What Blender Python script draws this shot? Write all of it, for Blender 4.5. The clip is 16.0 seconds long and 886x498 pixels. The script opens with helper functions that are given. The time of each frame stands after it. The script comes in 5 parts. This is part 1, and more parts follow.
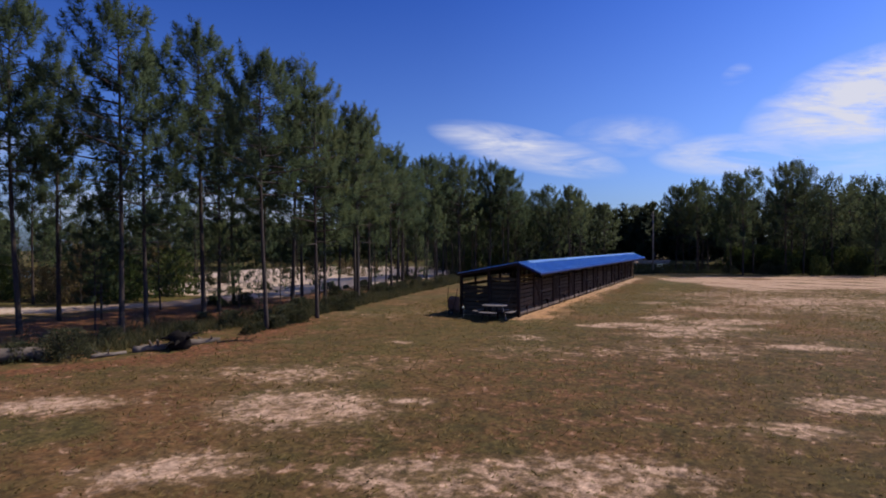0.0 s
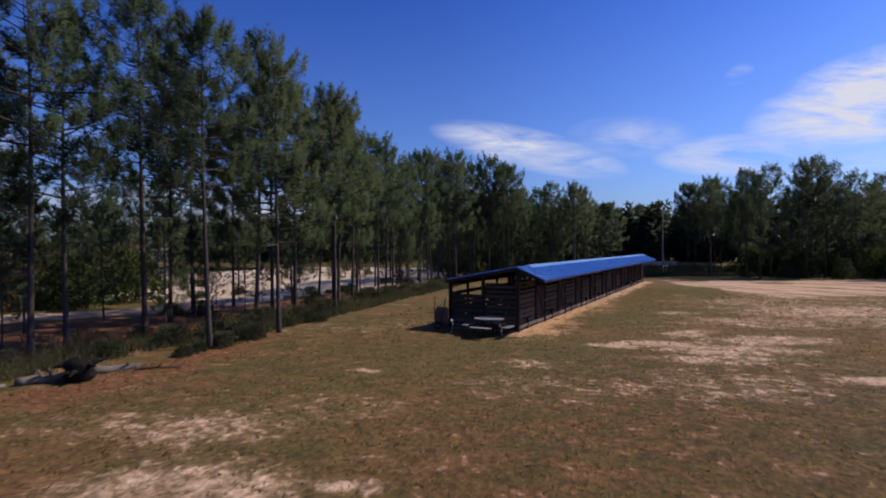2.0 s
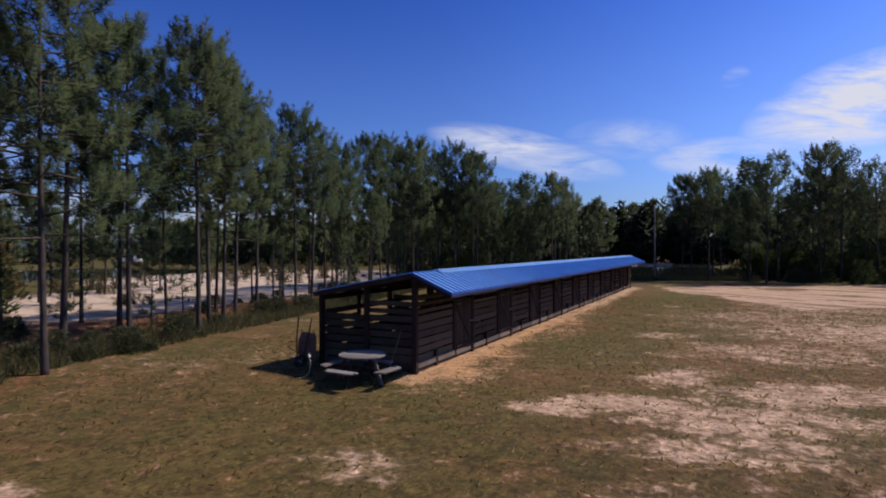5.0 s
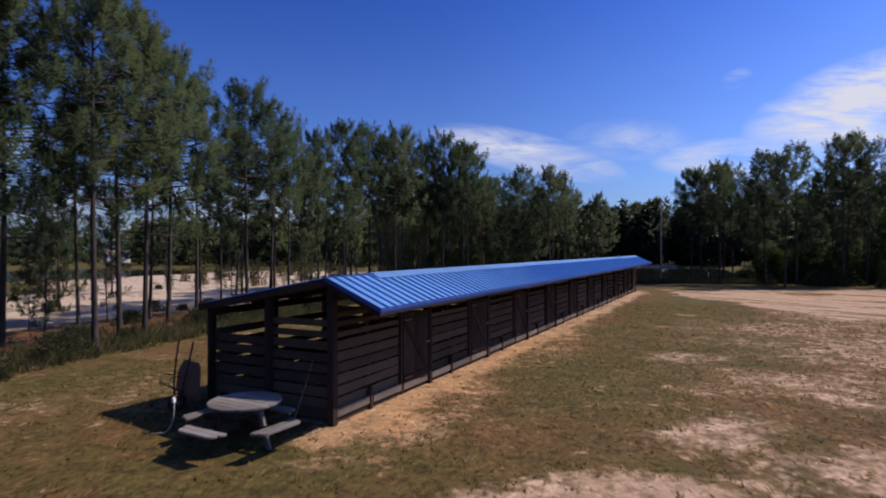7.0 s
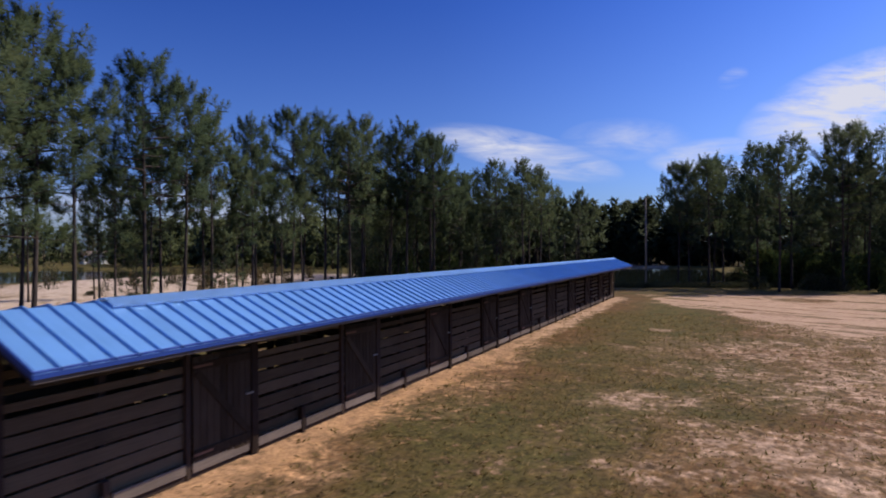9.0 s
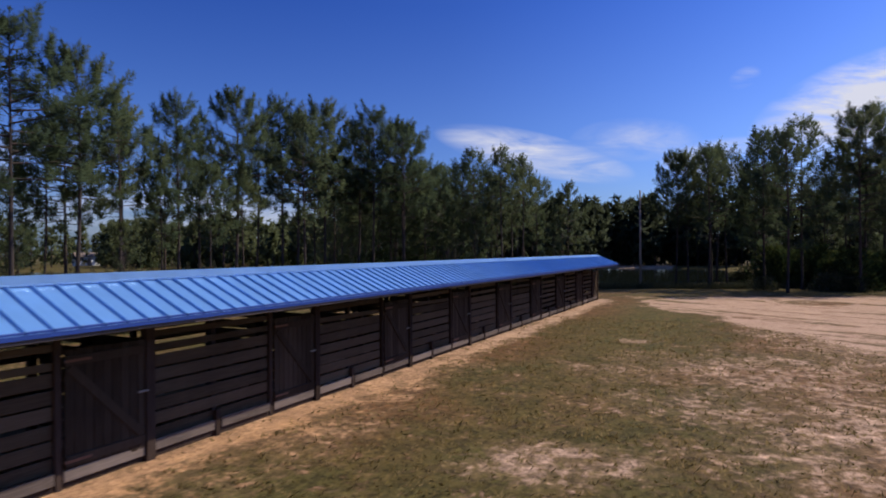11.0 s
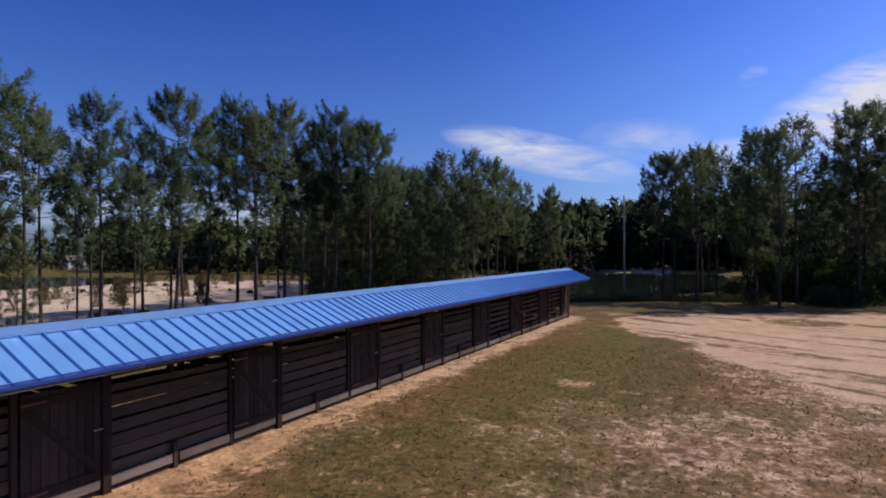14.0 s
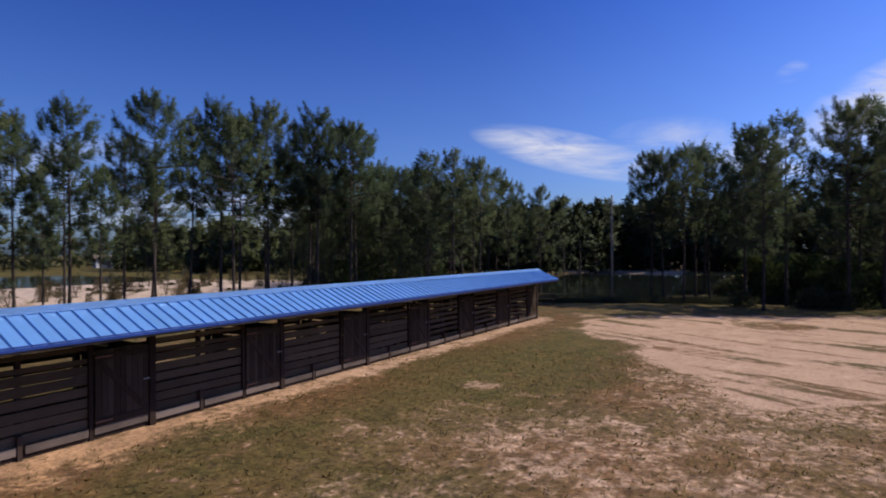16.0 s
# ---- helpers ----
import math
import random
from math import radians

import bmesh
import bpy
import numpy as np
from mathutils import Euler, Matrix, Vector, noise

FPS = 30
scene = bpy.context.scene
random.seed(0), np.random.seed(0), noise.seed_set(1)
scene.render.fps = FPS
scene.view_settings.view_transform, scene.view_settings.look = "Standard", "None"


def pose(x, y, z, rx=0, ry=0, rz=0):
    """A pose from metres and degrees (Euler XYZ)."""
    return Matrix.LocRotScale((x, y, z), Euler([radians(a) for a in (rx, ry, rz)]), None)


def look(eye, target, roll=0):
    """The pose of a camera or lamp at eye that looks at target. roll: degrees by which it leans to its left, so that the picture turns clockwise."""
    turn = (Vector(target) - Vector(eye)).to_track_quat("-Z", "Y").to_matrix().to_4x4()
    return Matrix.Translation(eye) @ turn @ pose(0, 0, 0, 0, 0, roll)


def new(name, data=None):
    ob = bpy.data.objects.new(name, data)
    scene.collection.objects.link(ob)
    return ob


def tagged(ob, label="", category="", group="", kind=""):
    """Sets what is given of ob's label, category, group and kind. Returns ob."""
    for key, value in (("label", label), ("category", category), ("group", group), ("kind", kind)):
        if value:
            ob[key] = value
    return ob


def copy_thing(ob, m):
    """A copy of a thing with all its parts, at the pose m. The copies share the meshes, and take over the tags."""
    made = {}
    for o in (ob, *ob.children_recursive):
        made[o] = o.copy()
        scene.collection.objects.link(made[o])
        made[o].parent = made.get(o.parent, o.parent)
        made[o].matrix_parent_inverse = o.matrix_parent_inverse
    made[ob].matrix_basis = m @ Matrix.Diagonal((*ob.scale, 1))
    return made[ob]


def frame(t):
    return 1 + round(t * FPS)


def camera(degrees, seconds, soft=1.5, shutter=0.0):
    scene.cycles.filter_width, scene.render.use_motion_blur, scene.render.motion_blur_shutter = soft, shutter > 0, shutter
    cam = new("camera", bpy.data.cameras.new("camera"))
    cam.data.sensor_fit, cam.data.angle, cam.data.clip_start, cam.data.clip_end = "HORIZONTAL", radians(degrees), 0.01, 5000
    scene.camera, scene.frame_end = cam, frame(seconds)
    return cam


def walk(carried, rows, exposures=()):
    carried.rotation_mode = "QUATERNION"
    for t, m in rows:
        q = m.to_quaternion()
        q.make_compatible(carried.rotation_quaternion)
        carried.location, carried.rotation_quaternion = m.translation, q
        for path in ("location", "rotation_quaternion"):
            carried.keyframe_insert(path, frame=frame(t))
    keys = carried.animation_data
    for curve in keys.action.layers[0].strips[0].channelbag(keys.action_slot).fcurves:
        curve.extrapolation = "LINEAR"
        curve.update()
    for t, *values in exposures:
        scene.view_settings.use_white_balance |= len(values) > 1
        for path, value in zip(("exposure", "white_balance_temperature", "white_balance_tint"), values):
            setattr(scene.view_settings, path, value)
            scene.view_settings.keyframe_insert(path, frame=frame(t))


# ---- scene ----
cam = camera(76.1, 16.0, soft=1.9, shutter=0.5)
PATH = [
    (0, (0.309, -0.699, 3.435), (-0.595, 1.085, 3.429), -0.4),
    (0.5, (0.406, -0.175, 3.546), (-0.500, 1.608, 3.539), -0.3),
    (1, (0.226, 0.688, 3.518), (-0.682, 2.470, 3.513), -0.4),
    (1.5, (-0.309, 1.900, 3.486), (-1.218, 3.682, 3.481), -0.4),
    (2, (-1.052, 3.504, 3.504), (-1.961, 5.285, 3.498), -0.3),
    (2.5, (-1.534, 5.309, 3.604), (-2.448, 7.088, 3.597), -0.2),
    (3, (-1.612, 7.024, 3.556), (-2.523, 8.805, 3.553), -0.4),
    (3.5, (-1.463, 8.646, 3.495), (-2.369, 10.429, 3.495), -0.4),
    (4, (-1.457, 10.293, 3.439), (-2.356, 12.080, 3.440), -0.3),
    (6.5, (-1.805, 15.794, 3.157), (-2.710, 17.577, 3.159), -0.2),
    (7, (-2.456, 17.397, 3.165), (-3.361, 19.181, 3.170), -0.2),
    (7.5, (-3.017, 18.816, 3.228), (-3.921, 20.600, 3.233), -0.3),
    (8, (-3.128, 20.153, 3.264), (-4.033, 21.937, 3.271), -0.3),
    (8.5, (-2.543, 21.312, 3.345), (-3.449, 23.095, 3.347), -0.2),
    (9, (-1.972, 22.447, 3.299), (-2.867, 24.235, 3.303), -0.3),
    (11.5, (-0.936, 28.947, 2.898), (-1.872, 30.714, 2.910), -0.5),
    (12, (-0.411, 30.126, 2.829), (-1.353, 31.891, 2.843), -0.5),
    (12.5, (-0.112, 31.086, 2.795), (-1.054, 32.850, 2.810), -0.4),
    (13, (0.010, 31.332, 3.277), (-0.938, 33.093, 3.284), -0.4),
    (13.5, (-0.067, 31.422, 3.613), (-1.014, 33.184, 3.623), -0.5),
    (14, (-0.123, 31.402, 3.685), (-1.070, 33.164, 3.695), -0.5),
    (14.5, (0.156, 31.526, 3.709), (-0.793, 33.287, 3.718), -0.5),
    (15, (0.782, 31.937, 3.691), (-0.170, 33.696, 3.701), -0.5),
    (15.5, (1.683, 32.494, 3.674), (0.727, 34.250, 3.686), -0.5),
    (15.7, (2.125, 32.750, 3.665), (1.169, 34.506, 3.677), -0.5),
    (15.8, (2.346, 32.879, 3.661), (1.376, 34.627, 3.673), -0.5),
    (15.9, (2.567, 33.007, 3.656), (1.563, 34.736, 3.668), -0.5),
    (16, (2.788, 33.135, 3.652), (1.752, 34.846, 3.664), -0.4),
]
walk(cam, [(t, look(eye, target, roll)) for t, eye, target, roll in PATH])

# ---- light: sun from the far right, clear blue sky with thin cirrus ----
SUN_TO = Vector((0.63, 0.60, 1.0)).normalized()
sun_data = bpy.data.lights.new("sun", "SUN")
sun_data.energy, sun_data.angle, sun_data.color = 4.9, radians(0.53), (1.0, 0.89, 0.74)
sun = new("sun", sun_data)
sun.matrix_world = look((0, 0, 0), -SUN_TO)
scene.view_settings.exposure = 0.0

world = bpy.data.worlds.new("sky")
scene.world = world
world.use_nodes = True
wt = world.node_tree
wt.nodes.clear()


def math_node(tree, op, a, b=None, clamp=False):
    n = tree.nodes.new("ShaderNodeMath")
    n.operation, n.use_clamp = op, clamp
    for i, v in enumerate((a, b)):
        if v is None:
            continue
        if isinstance(v, (int, float)):
            n.inputs[i].default_value = v
        else:
            tree.links.new(v, n.inputs[i])
    return n.outputs[0]


def dot_node(tree, a, v):
    n = tree.nodes.new("ShaderNodeVectorMath")
    n.operation = "DOT_PRODUCT"
    tree.links.new(a, n.inputs[0])
    n.inputs[1].default_value = v
    return n.outputs["Value"]


def mix_node(tree, factor, a, b, kind="MIX"):
    n = tree.nodes.new("ShaderNodeMix")
    n.data_type, n.blend_type = "RGBA", kind
    n.clamp_factor = True
    for socket, v in ((n.inputs["Factor"], factor), (n.inputs[6], a), (n.inputs[7], b)):
        if isinstance(v, (int, float)):
            socket.default_value = v
        elif isinstance(v, tuple):
            socket.default_value = (*v, 1.0)
        else:
            tree.links.new(v, socket)
    return n.outputs[2]


def noise_node(tree, vector, scale, detail=4.0, rough=0.55, distortion=0.0):
    n = tree.nodes.new("ShaderNodeTexNoise")
    n.inputs["Scale"].default_value, n.inputs["Detail"].default_value = scale, detail
    n.inputs["Roughness"].default_value, n.inputs["Distortion"].default_value = rough, distortion
    if vector is not None:
        tree.links.new(vector, n.inputs["Vector"])
    return n.outputs["Fac"]


def ramp_node(tree, factor, stops):
    n = tree.nodes.new("ShaderNodeValToRGB")
    while len(n.color_ramp.elements) < len(stops):
        n.color_ramp.elements.new(0.5)
    for e, (place, colour) in zip(n.color_ramp.elements, stops):
        e.position = place
        e.color = (*colour, 1.0) if isinstance(colour, tuple) else (colour, colour, colour, 1.0)
    tree.links.new(factor, n.inputs["Fac"])
    return n.outputs["Color"]


def build_sky():
    sky = wt.nodes.new("ShaderNodeTexSky")
    sky.sky_type, sky.sun_disc = "NISHITA", False
    sky.sun_elevation, sky.sun_rotation = math.asin(SUN_TO.z), math.atan2(SUN_TO.x, SUN_TO.y)
    sky.air_density, sky.dust_density, sky.ozone_density = 1.0, 1.9, 3.0
    ray = wt.nodes.new("ShaderNodeTexCoord").outputs["Generated"]
    ahead = dot_node(wt, ray, (-0.452, 0.892, 0.0))
    side = dot_node(wt, ray, (0.892, 0.452, 0.0))
    up = dot_node(wt, ray, (0.0, 0.0, 1.0))
    front = math_node(wt, "MAXIMUM", ahead, 0.02)
    u = math_node(wt, "DIVIDE", side, front)
    v = math_node(wt, "DIVIDE", up, front)
    # thin streaks, drawn out level
    join = wt.nodes.new("ShaderNodeCombineXYZ")
    wt.links.new(u, join.inputs[0])
    wt.links.new(v, join.inputs[1])
    stretch = wt.nodes.new("ShaderNodeMapping")
    stretch.inputs["Scale"].default_value = (3.0, 13.0, 1.0)
    stretch.inputs["Rotation"].default_value = (0, 0, radians(9))
    wt.links.new(join.outputs[0], stretch.inputs["Vector"])
    streaks = noise_node(wt, stretch.outputs[0], 1.6, 7.0, 0.62, 0.6)
    fine = noise_node(wt, stretch.outputs[0], 6.0, 5.0, 0.6, 0.3)
    body = None
    for cu, cv, ru, rv, lean, strength in (
            (0.15, 0.172, 0.18, 0.040, -0.22, 1.25), (0.52, 0.160, 0.16, 0.040, 0.02, 1.0),
            (0.76, 0.262, 0.24, 0.092, 0.28, 1.7), (0.33, 0.195, 0.12, 0.04, 0.0, 0.55), (0.52, 0.302, 0.03, 0.02, 0.3, 0.45),
            (1.1, 0.33, 0.4, 0.12, 0.2, 1.0), (0.72, 0.15, 0.2, 0.03, 0.1, 0.5),
            (-0.45, 0.070, 0.50, 0.06, -0.04, 0.55), (-0.9, 0.16, 0.35, 0.06, 0.1, 0.35)):
        du = math_node(wt, "SUBTRACT", u, cu)
        dv = math_node(wt, "SUBTRACT", math_node(wt, "SUBTRACT", v, cv), math_node(wt, "MULTIPLY", du, lean))
        a = math_node(wt, "POWER", math_node(wt, "ABSOLUTE", math_node(wt, "DIVIDE", du, ru)), 2.0)
        b = math_node(wt, "POWER", math_node(wt, "ABSOLUTE", math_node(wt, "DIVIDE", dv, rv)), 2.0)
        one = math_node(wt, "SUBTRACT", 1.0, math_node(wt, "ADD", a, b), clamp=True)
        one = math_node(wt, "MULTIPLY", one, strength)
        body = one if body is None else math_node(wt, "MAXIMUM", body, one)
    cover = math_node(wt, "MULTIPLY", body, math_node(wt, "ADD", 0.36, math_node(wt, "MULTIPLY", math_node(wt, "SUBTRACT", streaks, 0.45), 3.4), clamp=True))
    cover = math_node(wt, "MULTIPLY", cover, math_node(wt, "ADD", 0.55, fine))
    cover = math_node(wt, "MULTIPLY", cover, 0.95, clamp=True)
    deep = ramp_node(wt, up, SKY_TINT)
    tint = mix_node(wt, 1.0, sky.outputs["Color"], deep, "MULTIPLY")
    # brighter towards the sun
    tint = mix_node(wt, 1.0, tint, ramp_node(wt, side, [(0.0, 1.0), (0.9, 1.38)]), "MULTIPLY")
    cloudy = mix_node(wt, cover, tint, CLOUD)
    back = wt.nodes.new("ShaderNodeBackground")
    back.inputs["Strength"].default_value = SKY_STRENGTH
    wt.links.new(cloudy, back.inputs["Color"])
    out = wt.nodes.new("ShaderNodeOutputWorld")
    wt.links.new(back.outputs[0], out.inputs["Surface"])


# horizon to zenith: deeper blue with height, then an unseen top brightened as fill
SKY_TINT = [(0.0, (0.50, 0.64, 0.98)), (0.12, (0.37, 0.53, 0.97)), (0.4, (0.152, 0.308, 0.815)), (0.8, (0.26, 0.39, 0.72))]
CLOUD, SKY_STRENGTH = (4.9, 5.0, 5.9), 0.14
build_sky()


# ---- materials ----
def material(name):
    m = bpy.data.materials.new(name)
    m.use_nodes = True
    t = m.node_tree
    bsdf = t.nodes["Principled BSDF"]
    return m, t, bsdf


def bump(t, bsdf, height, strength, distance):
    b = t.nodes.new("ShaderNodeBump")
    b.inputs["Strength"].default_value, b.inputs["Distance"].default_value = strength, distance
    t.links.new(height, b.inputs["Height"])
    t.links.new(b.outputs["Normal"], bsdf.inputs["Normal"])


def world_coords(t, scale=(1, 1, 1)):
    g = t.nodes.new("ShaderNodeNewGeometry")
    mp = t.nodes.new("ShaderNodeMapping")
    mp.inputs["Scale"].default_value = scale
    t.links.new(g.outputs["Position"], mp.inputs["Vector"])
    return mp.outputs[0]


def wood(name, dark, light, scale, rough=0.85):
    """Weathered board: grain drawn out along the board, stains, a tone of its own for each piece."""
    m, t, bsdf = material(name)
    p = world_coords(t, scale)
    grain = noise_node(t, p, 1.0, 8.0, 0.65, 0.8)
    stain = noise_node(t, world_coords(t), 1.3, 4.0, 0.6)
    info = t.nodes.new("ShaderNodeObjectInfo").outputs["Random"]
    f = math_node(t, "ADD", math_node(t, "MULTIPLY", grain, 0.7), math_node(t, "MULTIPLY", stain, 0.45))
    f = math_node(t, "ADD", f, math_node(t, "MULTIPLY", math_node(t, "SUBTRACT", info, 0.5), 0.35))
    c = ramp_node(t, f, [(0.30, dark), (0.85, light)])
    t.links.new(c, bsdf.inputs["Base Color"])
    bsdf.inputs["Roughness"].default_value = rough
    bsdf.inputs["Specular IOR Level"].default_value = 0.08
    bump(t, bsdf, grain, 0.5, 0.004)
    return m


BOARD = wood("weathered_board", (0.043, 0.031, 0.020), (0.130, 0.096, 0.062), (9, 2.2, 60))
DOOR = wood("door_plank", (0.027, 0.019, 0.013), (0.084, 0.060, 0.041), (9, 50, 2.2))
POST = wood("weathered_post", (0.020, 0.013, 0.010), (0.066, 0.046, 0.036), (30, 30, 2.0))
GREY_BOARD = wood("pale_grey_board", (0.060, 0.047, 0.039), (0.215, 0.172, 0.146), (9, 2.2, 60))
TABLE = wood("table_plank", (0.080, 0.069, 0.064), (0.27, 0.235, 0.225), (40, 4, 20))
LOG = wood("bare_log", (0.085, 0.066, 0.055), (0.23, 0.19, 0.16), (6, 6, 12))
POLE = wood("bleached_pole", (0.13, 0.11, 0.09), (0.34, 0.29, 0.25), (30, 30, 1.2))
CHAR = wood("charred_wood", (0.005, 0.004, 0.004), (0.022, 0.018, 0.016), (12, 12, 12))


def painted_metal(name, colour, rough, metallic=0.35, coat=0.0):
    m, t, bsdf = material(name)
    wear = noise_node(t, world_coords(t), 2.2, 6.0, 0.6)
    dust = noise_node(t, world_coords(t), 23.0, 3.0, 0.6)
    bsdf.inputs["Coat Weight"].default_value, bsdf.inputs["Coat Roughness"].default_value = coat, 0.28
    info = t.nodes.new("ShaderNodeObjectInfo").outputs["Random"]
    f = math_node(t, "ADD", math_node(t, "MULTIPLY", wear, 0.7), math_node(t, "MULTIPLY", info, 0.25))
    c = ramp_node(t, f, [(0.2, tuple(v * 0.82 for v in colour)), (0.8, tuple(min(1, v * 1.12) for v in colour))])
    t.links.new(c, bsdf.inputs["Base Color"])
    r = math_node(t, "ADD", rough - 0.08, math_node(t, "MULTIPLY", dust, 0.18))
    t.links.new(r, bsdf.inputs["Roughness"])
    bsdf.inputs["Metallic"].default_value = metallic
    bump(t, bsdf, wear, 0.08, 0.01)
    return m


ROOF = painted_metal("blue_roof_metal", (0.155, 0.345, 0.68), 0.42, coat=0.7)
ROOF_CAP = painted_metal("ridge_cap_metal", (0.27, 0.48, 0.78), 0.42, coat=0.7)
ROOF_TRIM = painted_metal("blue_trim_metal", (0.025, 0.065, 0.28), 0.45)
RUST = painted_metal("rusty_steel", (0.17, 0.078, 0.045), 0.8, 0.0)
STEEL = painted_metal("dull_steel", (0.28, 0.28, 0.29), 0.5, 0.8)
BLACK_TUBE = painted_metal("black_painted_tube", (0.03, 0.03, 0.032), 0.5, 0.2)
WHITE_METAL = painted_metal("white_painted_metal", (0.75, 0.75, 0.73), 0.5, 0.1)


def plain(name, colour, rough=0.7, scale=8.0, spread=0.25, relief=0.0):
    m, t, bsdf = material(name)
    n = noise_node(t, world_coords(t), scale, 5.0, 0.6)
    c = ramp_node(t, n, [(0.25, tuple(v * (1 - spread) for v in colour)), (0.75, tuple(min(1, v * (1 + spread)) for v in colour))])
    t.links.new(c, bsdf.inputs["Base Color"])
    bsdf.inputs["Roughness"].default_value = rough
    if relief:
        bump(t, bsdf, n, 0.6, relief)
    return m


RUBBER = plain("black_rubber", (0.02, 0.02, 0.021), 0.85)
HOSE = plain("pale_hose", (0.55, 0.52, 0.40), 0.5)
BRICKRED = plain("roof_shingle", (0.16, 0.12, 0.10), 0.9)
WALLWHITE = plain("white_siding", (0.72, 0.71, 0.68), 0.8, 2.0, 0.08)
DARKGLASS = plain("dark_pane", (0.03, 0.035, 0.04), 0.15)


def bark():
    m, t, bsdf = material("pine_bark")
    p = world_coords(t, (9, 9, 2.6))
    plates = t.nodes.new("ShaderNodeTexVoronoi")
    plates.inputs["Scale"].default_value = 1.0
    t.links.new(p, plates.inputs["Vector"])
    n = noise_node(t, p, 2.5, 6.0, 0.65)
    f = math_node(t, "ADD", math_node(t, "MULTIPLY", plates.outputs["Distance"], 0.6), math_node(t, "MULTIPLY", n, 0.5))
    t.links.new(ramp_node(t, f, [(0.2, (0.080, 0.052, 0.040)), (0.55, (0.048, 0.034, 0.028)), (0.9, (0.020, 0.015, 0.013))]), bsdf.inputs["Base Color"])
    bsdf.inputs["Roughness"].default_value = 0.95
    bump(t, bsdf, f, 0.8, 0.03)
    return m


BARK = bark()


def leaves(name, dark, mid, light, gloss=0.75, through_share=0.36, island=0.45):
    """Needles and leaves: a tone for each tuft, a tone for each plant, a little light passing through."""
    m, t, bsdf = material(name)
    g = t.nodes.new("ShaderNodeNewGeometry")
    info = t.nodes.new("ShaderNodeObjectInfo").outputs["Random"]
    patch = noise_node(t, world_coords(t), 1.3, 3.0, 0.6)
    f = math_node(t, "ADD", math_node(t, "MULTIPLY", g.outputs["Random Per Island"], island), math_node(t, "MULTIPLY", patch, 1.0 - island))
    f = math_node(t, "ADD", f, math_node(t, "MULTIPLY", math_node(t, "SUBTRACT", info, 0.5), 0.3))
    c = ramp_node(t, f, [(0.2, dark), (0.5, mid), (0.85, light)])
    t.links.new(c, bsdf.inputs["Base Color"])
    bsdf.inputs["Roughness"].default_value = gloss
    bsdf.inputs["Specular IOR Level"].default_value = 0.06
    thin = t.nodes.new("ShaderNodeBsdfTranslucent")
    t.links.new(c, thin.inputs["Color"])
    mix = t.nodes.new("ShaderNodeMixShader")
    mix.inputs[0].default_value = through_share
    t.links.new(bsdf.outputs[0], mix.inputs[1])
    t.links.new(thin.outputs[0], mix.inputs[2])
    t.links.new(mix.outputs[0], t.nodes["Material Output"].inputs["Surface"])
    return m


NEEDLES = leaves("pine_needles", (0.046, 0.069, 0.041), (0.073, 0.098, 0.050), (0.108, 0.118, 0.054), through_share=0.48, island=0.16)
# lighter leaf colour, with the distant tree line's haze and sunlight put in
HAZED_LEAVES = leaves("hazed_far_leaves", (0.050, 0.066, 0.034), (0.094, 0.112, 0.054), (0.160, 0.160, 0.080), through_share=0.45, island=0.2)
# darker leaf colour, with the far woods' backlit shade put in
BACKLIT_LEAVES = leaves("backlit_far_leaves", (0.028, 0.038, 0.022), (0.046, 0.058, 0.032), (0.070, 0.080, 0.042), through_share=0.2, island=0.2)
SHRUB = leaves("shrub_leaves", (0.030, 0.036, 0.020), (0.064, 0.068, 0.036), (0.125, 0.116, 0.064))
WEEDS = leaves("weeds_and_rough_grass", (0.040, 0.042, 0.020), (0.080, 0.078, 0.036), (0.165, 0.135, 0.066))
BROADLEAF = leaves("broad_leaves", (0.030, 0.048, 0.019), (0.062, 0.086, 0.030), (0.115, 0.130, 0.044))
RUSSET = leaves("russet_leaves", (0.060, 0.052, 0.026), (0.120, 0.098, 0.048), (0.20, 0.145, 0.075))
GRASS = leaves("grass_blades", (0.085, 0.070, 0.024), (0.14, 0.105, 0.042), (0.25, 0.175, 0.085))


